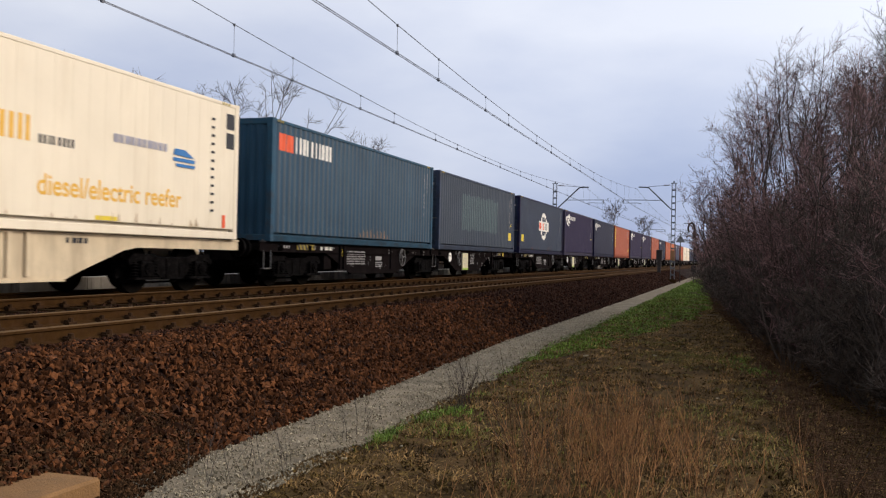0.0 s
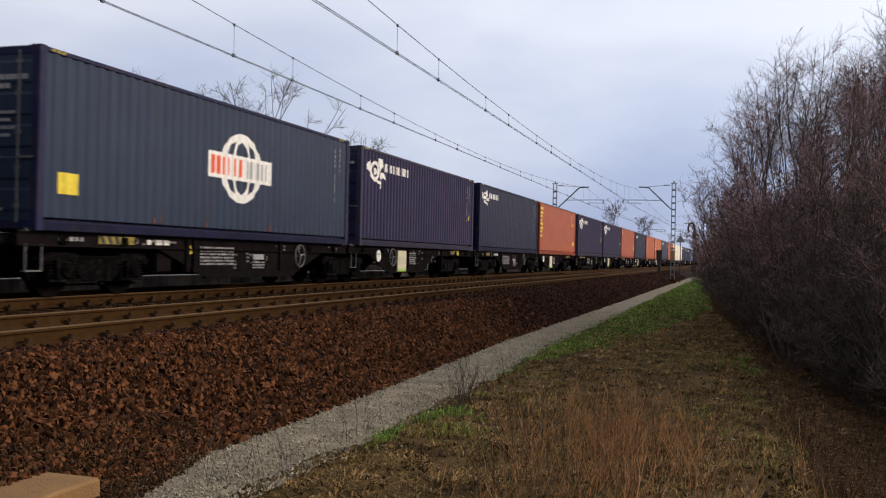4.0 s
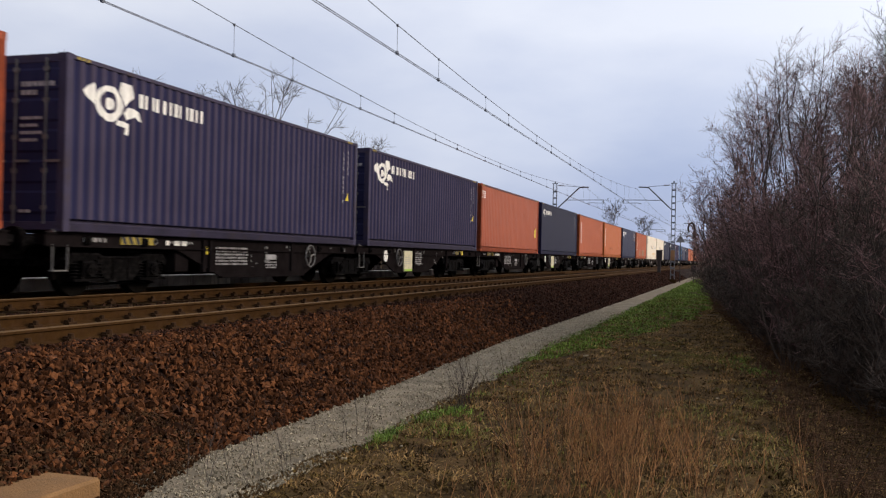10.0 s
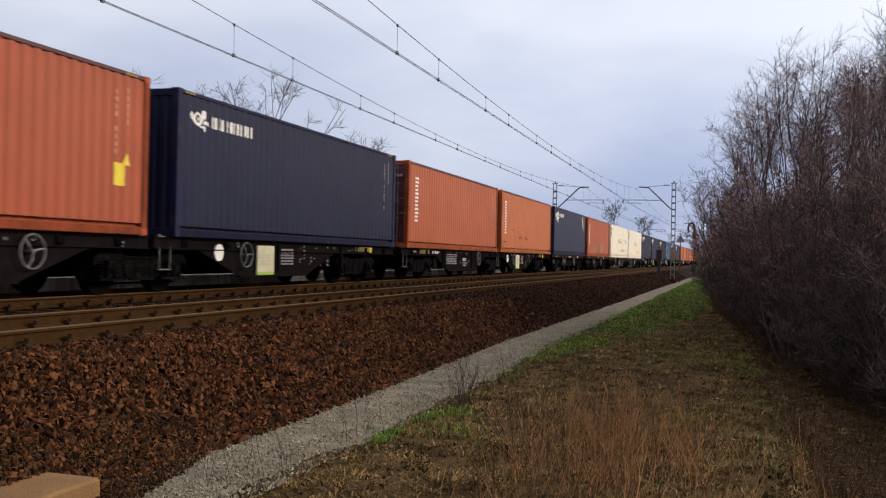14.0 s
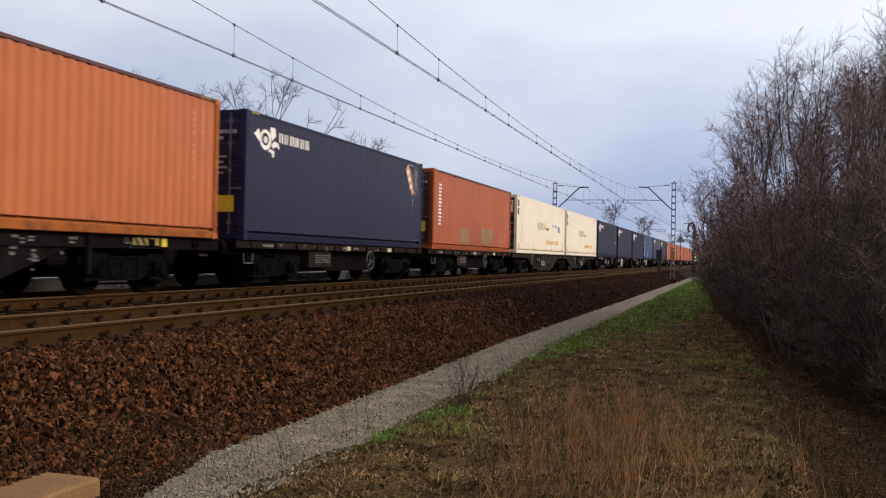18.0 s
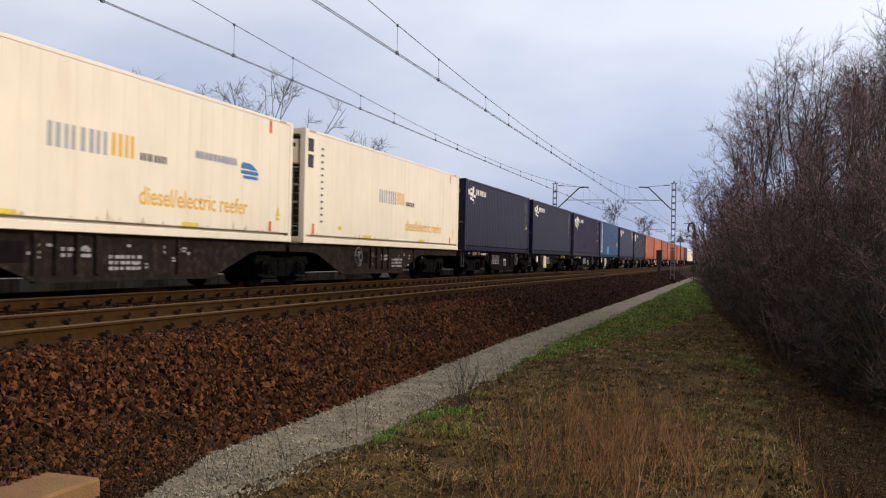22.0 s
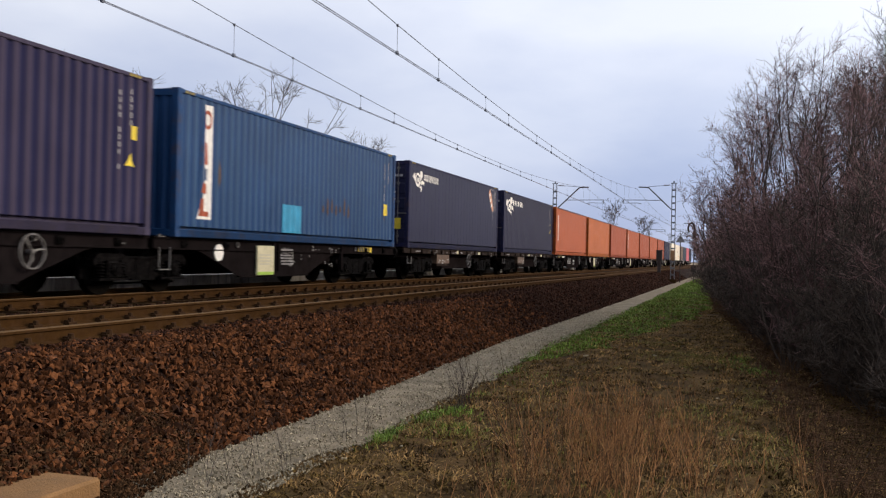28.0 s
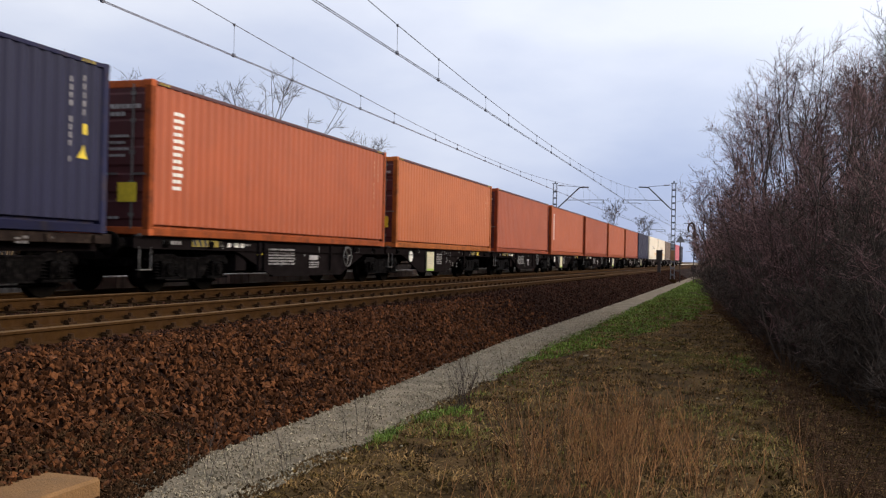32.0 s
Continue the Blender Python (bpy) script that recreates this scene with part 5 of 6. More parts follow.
def brake_gear():
    """Brake shoes and their hangers on both sides of each wheel, and a pull rod."""
    g = Geo()
    for y in (-0.9, 0.9):
        for s in (-1, 1):
            g.box(0.70, 0.82, y + s * 0.50 - 0.035, y + s * 0.50 + 0.035, 0.28, 0.62)
            g.tube((0.76, y + s * 0.52, 0.45), (0.76, y + s * 0.56, 0.80), 0.022, n=6)
    g.tube((0.86, -1.3, 0.20), (0.86, 1.3, 0.20), 0.02, n=6)
    return g.mesh("brake_gear", M["bogie"])


def wheelset_mesh():
    g = Geo()
    g.tube((-0.95, 0, 0), (0.95, 0, 0), 0.075, n=10)
    for x in (-0.75, 0.75):
        s = 1 if x > 0 else -1
        g.tube((x - 0.065, 0, 0), (x + 0.065, 0, 0), 0.46, n=28)
        g.tube((x - s * 0.075, 0, 0), (x - s * 0.045, 0, 0), 0.488, n=28)
        g.tube((x + s * 0.065, 0, 0), (x + s * 0.085, 0, 0), 0.12, n=12)
        for k in range(4):
            h = math.pi / 2 * k
            g.tube((x + s * 0.064, 0.27 * math.cos(h), 0.27 * math.sin(h)), (x + s * 0.07, 0.27 * math.cos(h), 0.27 * math.sin(h)), 0.05, n=8)
    return g.mesh("wheelset", M["tread"])


WHEELS = []
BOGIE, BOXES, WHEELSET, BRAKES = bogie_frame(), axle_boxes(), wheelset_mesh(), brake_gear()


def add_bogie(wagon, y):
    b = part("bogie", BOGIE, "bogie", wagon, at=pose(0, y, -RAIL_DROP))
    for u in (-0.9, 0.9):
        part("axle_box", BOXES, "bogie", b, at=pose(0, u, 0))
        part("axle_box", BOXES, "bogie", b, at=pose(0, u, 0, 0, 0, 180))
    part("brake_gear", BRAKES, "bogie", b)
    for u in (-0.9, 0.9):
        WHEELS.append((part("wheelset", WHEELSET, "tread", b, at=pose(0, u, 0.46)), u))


RAIL_DROP = DECK - 0.01 - RAIL      # from the wagon's deck to the rails


def buffers(wagon, y, face):
    for x in (-0.875, 0.875):
        part("buffer", Geo().tube((x, y, -0.15), (x, y + face * 0.35, -0.15), 0.10, n=12).tube((x, y + face * 0.35, -0.15), (x, y + face * 0.42, -0.15), 0.22, n=16), "bogie", wagon)
    part("coupling", Geo().tube((0, y, -0.15), (0, y + face * 0.35, -0.15), 0.05, n=8).ring((0, y + face * 0.42, -0.22), "x", 0.12, 0.03, 14, 6), "bogie", wagon)


def wheel_mesh():
    g = Geo().ring((0, 0, 0), "x", 0.27, 0.016, 24, 6).tube((-0.12, 0, 0), (0.02, 0, 0), 0.035, n=8)
    for k in range(3):
        h = math.pi / 2 + 2.0944 * k
        g.path([(0, 0, 0), (0.012, 0.14 * math.cos(h + 0.16), 0.14 * math.sin(h + 0.16)), (0, 0.265 * math.cos(h), 0.265 * math.sin(h))], 0.016, 5)
    return g.mesh("handwheel", M["steel"])


def handwheel(wagon, y, z=-0.32):
    part("handwheel", cached("handwheel", wheel_mesh), "steel", wagon, "pale steel brake handwheel", at=pose(1.22, y, z, 17 * y))


def scattered_bars(seed, y0, y1, n, z0=-0.18, z1=-0.05, x=1.128):
    """Small separate painted bars of uneven size along a sill."""
    rr, g = random.Random(seed), Geo()
    for k in range(n):
        y, w, h = rr.uniform(y0, y1), rr.uniform(0.04, 0.16), rr.uniform(0.025, 0.06)
        z = rr.uniform(z0, z1 - h)
        for i in range(rr.randint(1, 2)):
            g.box(x, x + 0.003, y, y + w * rr.uniform(0.6, 1), z - i * h * 1.8, z - i * h * 1.8 + h)
    return g


def plain_bars(y, z, w, h, rows, cols, x=1.128):
    g = Geo()
    for i in range(rows):
        for k in range(cols):
            g.box(x, x + 0.004, y + k * w * 1.35, y + k * w * 1.35 + w * (0.55 + 0.45 * ((i * 5 + k * 3) % 4) / 3), z - i * h * 1.7, z - i * h * 1.7 + h)
    return g


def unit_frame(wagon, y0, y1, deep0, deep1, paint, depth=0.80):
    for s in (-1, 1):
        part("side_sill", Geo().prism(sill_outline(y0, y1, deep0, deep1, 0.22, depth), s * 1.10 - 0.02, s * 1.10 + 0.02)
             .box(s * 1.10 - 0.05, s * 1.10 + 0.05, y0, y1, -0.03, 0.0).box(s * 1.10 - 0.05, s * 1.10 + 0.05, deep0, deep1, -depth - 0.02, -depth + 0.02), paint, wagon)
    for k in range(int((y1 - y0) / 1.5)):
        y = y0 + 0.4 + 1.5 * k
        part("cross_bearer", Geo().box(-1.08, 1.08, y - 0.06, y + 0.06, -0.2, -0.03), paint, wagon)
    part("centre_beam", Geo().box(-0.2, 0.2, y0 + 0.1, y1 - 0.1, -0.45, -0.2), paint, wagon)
    for x in (-1.06, 1.06):
        for y in (y0 + 0.25, y1 - 0.25):
            part("spigot", Geo().box(x - 0.07, x + 0.07, y - 0.09, y + 0.09, 0.0, 0.018).tube((x, y, 0.0), (x, y, 0.05), 0.035, n=8), "steel", wagon)


def unit_gear(wagon, y0, y1, first, wheel=True):
    """Markings, brake gear and panels on one half of a twin wagon."""
    ym = (y0 + y1) / 2
    for k, y in enumerate((ym - 1.7, ym - 1.45, ym + 2.3)):
        part("rib", Geo().box(1.10, 1.17, y - 0.05, y + 0.05, -0.68, -0.02), "wagon", wagon)
    if first:
        part("hazard_plate", Geo().box(1.125, 1.14, y0 + 1.9, y0 + 2.9, -0.17, -0.02), "dullyellow", wagon, "dirty yellow and black hazard plate")
        for k in range(4):
            part("hazard_stripe", Geo().prism([(y0 + 1.98 + 0.2 * k, -0.165), (y0 + 2.08 + 0.2 * k, -0.165), (y0 + 2.0 + 0.2 * k, -0.025), (y0 + 1.9 + 0.2 * k, -0.025)], 1.141, 1.144), "ink", wagon)
        handwheel(wagon, y1 - 3.1)
        tagged(part("data_text_bar", plain_bars(ym - 1.2, -0.2, 0.085, 0.04, 6, 12), "chalk", wagon), kind="stuff")
        tagged(part("number_text_bar", plain_bars(y0 + 0.9, -0.14, 0.1, 0.07, 1, 5), "chalk", wagon), kind="stuff")
        tagged(part("notice_text_bar", plain_bars(y0 + 3.3, -0.16, 0.2, 0.09, 1, 3), "white", wagon), kind="stuff")
        part("notice", Geo().box(1.125, 1.132, ym + 1.0, ym + 1.5, -0.42, -0.30), "chalk", wagon)
        tagged(part("small_text_bar", plain_bars(ym + 1.0, -0.5, 0.06, 0.035, 3, 7), "chalk", wagon), kind="stuff")
        tagged(part("edge_text_bar", plain_bars(ym - 2.9, -0.12, 0.07, 0.04, 1, 9), "chalk", wagon), kind="stuff")
        part("triangle_mark", Geo().prism([(y0 + 4.6, -0.32), (y0 + 4.85, -0.32), (y0 + 4.72, -0.1)], 1.124, 1.128), "yellow", wagon)
    else:
        part("disc", Geo().tube((1.12, y0 + 2.3, -0.28), (1.15, y0 + 2.3, -0.28), 0.18, n=20), "white", wagon, "white round brake disc")
        part("data_panel", Geo().box(1.15, 1.19, y0 + 3.9, y0 + 4.7, -0.78, -0.10, 0.01), "panel", wagon, "pale yellow printed data panel")
        for k in range(4):
            part("data_line", Geo().box(1.191, 1.193, y0 + 4.0, y0 + 4.55 - 0.05 * (k % 2), -0.32 - 0.07 * k, -0.305 - 0.07 * k), "gunmetal", wagon)
        part("lime_strip", Geo().box(1.191, 1.194, y0 + 3.91, y0 + 4.69, -0.77, -0.70), "lime", wagon)
        tagged(part("data_text_bar", plain_bars(y0 + 5.1, -0.2, 0.07, 0.04, 6, 8), "chalk", wagon), kind="stuff")
        if wheel:
            handwheel(wagon, y0 + 3.35)
        part("hazard_plate", Geo().box(1.125, 1.14, y1 - 2.95, y1 - 2.15, -0.17, -0.02), "dullyellow", wagon, "dirty yellow and black hazard plate")
        for k in range(3):
            part("hazard_stripe", Geo().prism([(y1 - 2.85 + 0.2 * k, -0.165), (y1 - 2.74 + 0.2 * k, -0.165), (y1 - 2.84 + 0.2 * k, -0.025), (y1 - 2.95 + 0.2 * k, -0.025)], 1.141, 1.144), "ink", wagon)
        part("jacking_mark", Geo().box(1.124, 1.13, y1 - 2.05, y1 - 1.88, -0.19, -0.03), "yellow", wagon)
    seed = int(MOVING[-1][2] * 10) + int(y0 * 7)
    tagged(part("sill_text_bar", scattered_bars(seed, y0 + 3.0, y1 - 0.6, 8) if first else scattered_bars(seed, y0 + 4.9, y1 - 3.0, 10), "faint", wagon), kind="stuff")
    tagged(part("frame_text_bar", scattered_bars(seed + 1, ym - 1.1, ym + 1.9, 9, -0.62, -0.22), "faint", wagon), kind="stuff")
    for y in (ym - 3.4, ym + 3.3):
        part("tie_ring", Geo().ring((1.15, y, -0.1), "x", 0.05, 0.012, 10, 5), "steel", wagon)
    part("shunter_step", Geo().path([(1.14, y0 + 0.15, -0.2), (1.14, y0 + 0.15, -0.62), (1.14, y0 + 0.5, -0.62), (1.14, y0 + 0.5, -0.2)], 0.016, 5).box(1.06, 1.16, y0 + 0.15, y0 + 0.5, -0.635, -0.615), "steel", wagon)
    part("brake_cylinder", Geo().tube((0.75, ym + 1.6, -0.42), (0.75, ym + 2.1, -0.42), 0.15, n=12).tube((0.75, ym + 2.1, -0.42), (0.75, ym + 2.7, -0.42), 0.03, n=6), "wagon", wagon)
    part("valve_box", Geo().box(0.8, 1.06, ym - 2.6, ym - 2.15, -0.68, -0.3, 0.02), "wagon", wagon)
    for y in (y0 + 1.0, y0 + 2.6, y1 - 2.4, y1 - 0.9):
        part("lashing_eye", Geo().box(1.12, 1.16, y - 0.09, y + 0.09, -0.19, -0.05).ring((1.17, y, -0.14), "x", 0.05, 0.012, 10, 5), "bogie", wagon)
    part("flange", Geo().box(1.12, 1.165, y0, y1, -0.235, -0.215), "wagon", wagon)
    part("air_tank", Geo().tube((0.55, ym - 0.6, -0.5), (0.55, ym + 0.8, -0.5), 0.19, n=14), "wagon", wagon)
    part("brake_rod", Geo().tube((0.2, y0 + 2.4, -0.55), (0.2, y1 - 2.4, -0.55), 0.025).tube((0.9, y0 + 2.4, -0.3), (0.9, y1 - 2.4, -0.3), 0.018), "wagon", wagon)


def twin_wagon(i, paint="wagon", gear=True, label="black articulated container wagon on three bogies"):
    """An articulated wagon under the containers i and i + 1; its origin is the front of its deck."""
    a0 = LEFT[i]
    la, lb = LEFT[i + 1] - a0, LEFT[i + 1] - a0 + (FT45 if paint != "wagon" else FT40)
    ob = thing("container_wagon", label, "railway wagon", pose(FAR, a0, DECK - 0.01), "wagons of the train")
    mid = la - 0.6
    y_end = lb + 0.25
    for y0, y1, first in ((-0.25, mid - 0.1, True), (mid + 0.1, y_end, False)):
        d0, d1 = (5.1, y1 - 3.3) if first else (y0 + 3.2, y1 - 6.3)
        unit_frame(ob, y0, y1, d0, d1, paint)
        if gear:
            unit_gear(ob, y0, y1, first, i not in (5, 19, 23))
        else:
            for k in range(4):
                part("rib", Geo().box(1.10, 1.17, y0 + 5.3 + 0.5 * k, y0 + 5.4 + 0.5 * k, -0.68, -0.02), paint, ob)
            tagged(part("data_text_bar", plain_bars((y0 + y1) / 2 - 1.0, -0.3, 0.12, 0.06, 2, 5), "chalk", ob), kind="stuff")
            tagged(part("sill_text_bar", scattered_bars(int(y0 * 10) + i, y0 + 4.2, y1 - 4.2, 16, -0.62, -0.12), "chalk", ob), kind="stuff")
            tagged(part("number_text_bar", plain_bars(y0 + 7.2, -0.42, 0.12, 0.06, 3, 6), "gunmetal", ob), kind="stuff")
            part("plate_frame", Geo().box(1.121, 1.13, y0 + 4.55, y0 + 5.15, -0.5, -0.16).box(1.13, 1.134, y0 + 4.6, y0 + 5.1, -0.47, -0.19), "wagon", ob)
            for y in (y0 + 6.9, y0 + 9.3):
                part("rib", Geo().box(1.10, 1.16, y - 0.04, y + 0.04, -0.7, -0.02), paint, ob)
            handwheel(ob, y0 + 4.2)
    for y in (1.75, la - 0.75, y_end - 2.95):
        add_bogie(ob, y)
    buffers(ob, -0.25, -1)
    buffers(ob, y_end, 1)
    MOVING.append((ob, FAR, a0, DECK - 0.01))
    return ob


def flat_wagon(i):
    """A flat wagon on two bogies under one container."""
    a0 = LEFT[i]
    ob = thing("flat_wagon", "dark flat container wagon with straight sills", "railway wagon", pose(FAR, a0, DECK - 0.01), "wagons of the train")
    y0, y1 = -0.2, FT40 + 0.2
    for s in (-1, 1):
        part("side_sill", Geo().box(s * 1.16 - 0.03, s * 1.16 + 0.03, y0, y1, -0.17, 0.0, 0.01), "wagon_brown", ob)
        for k in range(11):
            part("stake_bracket", Geo().box(s * 1.19 - 0.01, s * 1.19 + 0.05, y0 + 0.6 + 1.15 * k, y0 + 0.72 + 1.15 * k, -0.16, -0.03), "wagon_brown", ob)
    for x in (-0.8, 0.8):
        part("fishbelly_girder", Geo().prism([(y0, -0.05), (y1, -0.05), (y1, -0.3), (y1 - 2.2, -0.32), (8.45, -0.70), (3.3, -0.72), (y0 + 2.2, -0.32), (y0, -0.3)], x - 0.1, x + 0.1), "wagon", ob)
    part("deck", Geo().box(-1.12, 1.12, y0, y1, -0.06, -0.02), "wagon", ob)
    part("tool_box", Geo().box(0.85, 1.12, 3.6, 5.0, -0.62, -0.2, 0.02), "wagon_brown", ob)
    handwheel(ob, 7.6, -0.42)
    tagged(part("data_text_bar", plain_bars(4.0, -0.32, 0.10, 0.035, 4, 7, 1.121), "faint", ob), kind="stuff")
    tagged(part("notice_text_bar", plain_bars(1.0, -0.12, 0.10, 0.05, 1, 4, 1.191), "chalk", ob), kind="stuff")
    tagged(part("number_text_bar", plain_bars(5.6, -0.12, 0.10, 0.05, 1, 9, 1.191), "chalk", ob), kind="stuff")
    if i > 20:
        part("equipment_case", Geo().box(0.9, 1.15, 3.5, 5.05, -0.52, -0.19, 0.015), "wagon_rust", ob, "rusty brown equipment case")
        tagged(part("case_text_bar", scattered_bars(LEFT.index(a0), 3.6, 4.9, 8, -0.48, -0.32, 1.151), "gunmetal", ob), kind="stuff")
    tagged(part("sill_text_bar", scattered_bars(LEFT.index(a0) + 3, 0.6, 11.4, 14, -0.15, -0.03, 1.191), "faint", ob), kind="stuff")
    for y in (5.9, 9.1):
        part("label_plate", Geo().box(1.19, 1.2, y, y + 0.32, -0.15, -0.04), "panel", ob)
    part("grab_rail", Geo().path([(1.2, 0.1, -0.28), (1.2, 0.1, -0.5), (1.2, 0.5, -0.5), (1.2, 0.5, -0.28)], 0.015), "steel", ob)
    for y in (1.8, 10.3):
        add_bogie(ob, y)
    buffers(ob, y0, -1)
    buffers(ob, y1, 1)
    MOVING.append((ob, FAR, a0, DECK - 0.01))


LEFT.insert(0, LEFT[0] - 14.4)       # one more container length ahead carries the first wagon's other half
twin = thing("container_wagon", "cream articulated container wagon with brown stains", "railway wagon", pose(FAR, LEFT[1], DECK - 0.01), "wagons of the train")
unit_frame(twin, -0.5, 14.0, 2.6, 8.4, "wagon_cream", 0.78)
tagged(part("owner_text_bar", plain_bars(8.44, -0.17, 0.11, 0.09, 1, 4), "ink", twin), kind="stuff")
for k in range(4):
    part("rib", Geo().box(1.10, 1.17, 6.3 + 0.4 * k, 6.38 + 0.4 * k, -0.7, -0.02), "wagon_cream", twin)
add_bogie(twin, -0.5)
add_bogie(twin, 11.6)
buffers(twin, 14.0, 1)
MOVING.append((twin, FAR, LEFT[1], DECK - 0.01))
LEFT.pop(0)
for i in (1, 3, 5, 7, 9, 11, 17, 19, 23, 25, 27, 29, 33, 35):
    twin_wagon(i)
for i in (15, 31):
    twin_wagon(i, "wagon_brown", False, "brown black articulated wagon with deep ribbed sills")
for i in (13, 14, 21, 22):
    flat_wagon(i)


# ---------------------------------------------------------------- plants
def sticks(name, segs, material):
    """Thin three-sided twigs as one mesh; segs: arrays of start, end, start radius, end radius."""
    s = np.array([(*p, *q, a, b) for p, q, a, b in segs], np.float32)
    p, q, ra, rb = s[:, 0:3], s[:, 3:6], s[:, 6:7], s[:, 7:8]
    d = q - p
    d /= np.linalg.norm(d, axis=1, keepdims=True) + 1e-9
    ref = np.where(np.abs(d[:, 2:3]) > 0.9, np.array([[1.0, 0, 0]]), np.array([[0, 0, 1.0]]))
    u = np.cross(d, ref)
    u /= np.linalg.norm(u, axis=1, keepdims=True) + 1e-9
    w = np.cross(d, u)
    vs = []
    for base, r in ((p, ra), (q, rb)):
        for k in range(3):
            g = 2.0944 * k
            vs.append(base + r * (u * math.cos(g) + w * math.sin(g)))
    v = np.stack(vs, 1).reshape(-1, 3)
    f = np.array([(0, 1, 4, 3), (1, 2, 5, 4), (2, 0, 3, 5)])[None] + (np.arange(len(s)) * 6)[:, None, None]
    return bulk(name, v, f.reshape(-1, 4), M[material])


def limb(r, out, p, d, length, ra, rb, steps, wild, up=0.0):
    """A crooked limb in a few straight pieces; gives back its joints."""
    pts = [p]
    for k in range(steps):
        d = (d + Vector((r.uniform(-1, 1), r.uniform(-1, 1), r.uniform(-1, 1) + up)) * wild).normalized()
        q = p + d * length / steps
        out.append((tuple(p), tuple(q), ra + (rb - ra) * k / steps, ra + (rb - ra) * (k + 1) / steps))
        p = q
        pts.append(p)
    return pts


def along(pts, u):
    k = min(int(u * (len(pts) - 1)), len(pts) - 2)
    f = u * (len(pts) - 1) - k
    return pts[k].lerp(pts[k + 1], f), (pts[k + 1] - pts[k]).normalized()


def any_way(r, low, high):
    return Vector((r.uniform(-1, 1), r.uniform(-1, 1), r.uniform(low, high))).normalized()


def spray(r, out, pts, start, count, reach, bold, rise, twigs=3, fine=1.0):
    """Rising side shoots along a limb, each with twigs and twiglets."""
    for _ in range(count):
        u = start + (0.995 - start) * r.random() ** 0.85
        b, bd = along(pts, u)
        one = limb(r, out, b, (bd * 0.55 + any_way(r, -0.35, 0.5) * 0.8 + Vector((0, 0, rise))).normalized(), reach * r.uniform(0.55, 1.2) * (1.2 - 0.6 * u), 0.0050 * bold, 0.0036 * bold, 3, 0.22, rise)
        for _ in range(6):
            b2, bd2 = along(one, 0.12 + 0.87 * r.random())
            two = limb(r, out, b2, (bd2 * 0.6 + any_way(r, -0.35, 0.7) * 0.8).normalized(), r.uniform(0.18, 0.46) * fine, 0.0036 * bold, 0.0027 * bold, 2, 0.25, rise * 0.6)
            for _ in range(twigs):
                b3, bd3 = along(two, 0.1 + 0.89 * r.random())
                limb(r, out, b3, (bd3 * 0.7 + any_way(r, -0.3, 0.8) * 0.75).normalized(), r.uniform(0.10, 0.28) * fine, 0.0030 * bold, 0.0018 * bold, 1, 0.0)


def shrub(seed, height, stems_n, spread, twig="twig", n1=11, bold=1.6, rise=0.16, twigs_n=2):
    """Many slender stems from one stool, leaning out and bending up, with rising shoots."""
    r = random.Random(seed)
    stems, twigs = [], []
    for k in range(stems_n):
        g = 6.283 * (k + r.random()) / stems_n
        lean = spread * r.uniform(0.15, 1.15)
        h = height * r.uniform(0.62, 1.0)
        p = Vector((math.cos(g) * 0.22 * r.random(), math.sin(g) * 0.22 * r.random(), -0.1))
        main = limb(r, stems, p, Vector((math.cos(g) * lean, math.sin(g) * lean, 1)).normalized(), h, 0.0085 * height ** 0.7 * r.uniform(0.6, 1.4), 0.005, 7, 0.14, 0.22)
        spray(r, twigs, main, 0.10, n1, h * 0.23, bold, rise, twigs_n)
    ob = thing("shrub", "bare grey brown leafless shrub with upright twigs" if twig == "twig_grey" else "bare purplish brown leafless shrub with upright twigs", "shrub", group="leafless thicket beside the path")
    part("trunk", sticks("trunk", stems, "bark"), "bark", ob)
    part("crown", sticks("crown", twigs, twig), twig, ob)
    return ob


def bare_tree(seed, h, spread, twig="twig", limbs=6, n1=9, bold=1.35, fine=1.2, label="tall bare leafless tree with a fan of fine twigs", group="leafless thicket beside the path", bark="bark"):
    """A forked trunk, rising limbs and a rounded fan of twigs."""
    r = random.Random(seed)
    stems, twigs = [], []
    trunk = limb(r, stems, Vector((0, 0, -0.2)), Vector((r.uniform(-0.12, 0.12), r.uniform(-0.12, 0.12), 1)).normalized(), h * 0.62, 0.0095 * h, 0.0045 * h, 6, 0.09, 0.2)
    for k in range(limbs):
        g = 6.283 * (k + 0.7 * r.random()) / limbs
        b, bd = along(trunk, r.uniform(0.45, 0.98))
        out = spread * r.uniform(0.5, 1.1)
        arm = limb(r, stems, b, Vector((math.cos(g) * out, math.sin(g) * out, 1)).normalized(), (h - b.z) * r.uniform(0.82, 1.0), 0.0038 * h, 0.006 * bold, 6, 0.12, 0.22)
        for u in (0.25, 0.45):
            b2, bd2 = along(arm, u + 0.15 * r.random())
            side = limb(r, stems, b2, (bd2 * 0.8 + any_way(r, -0.2, 0.5) * 0.45).normalized(), (h - b2.z) * r.uniform(0.55, 0.8), 0.0020 * h, 0.005 * bold, 4, 0.14, 0.25)
            spray(r, twigs, side, 0.2, n1 // 2, h * 0.10, bold, 0.22, 3, fine)
        spray(r, twigs, arm, 0.25, n1, h * 0.12, bold, 0.22, 3, fine)
    ob = thing("bare_tree", label, "tree", group=group)
    part("trunk", sticks("trunk", stems, bark), bark, ob)
    part("crown", sticks("crown", twigs, twig), twig, ob)
    return ob


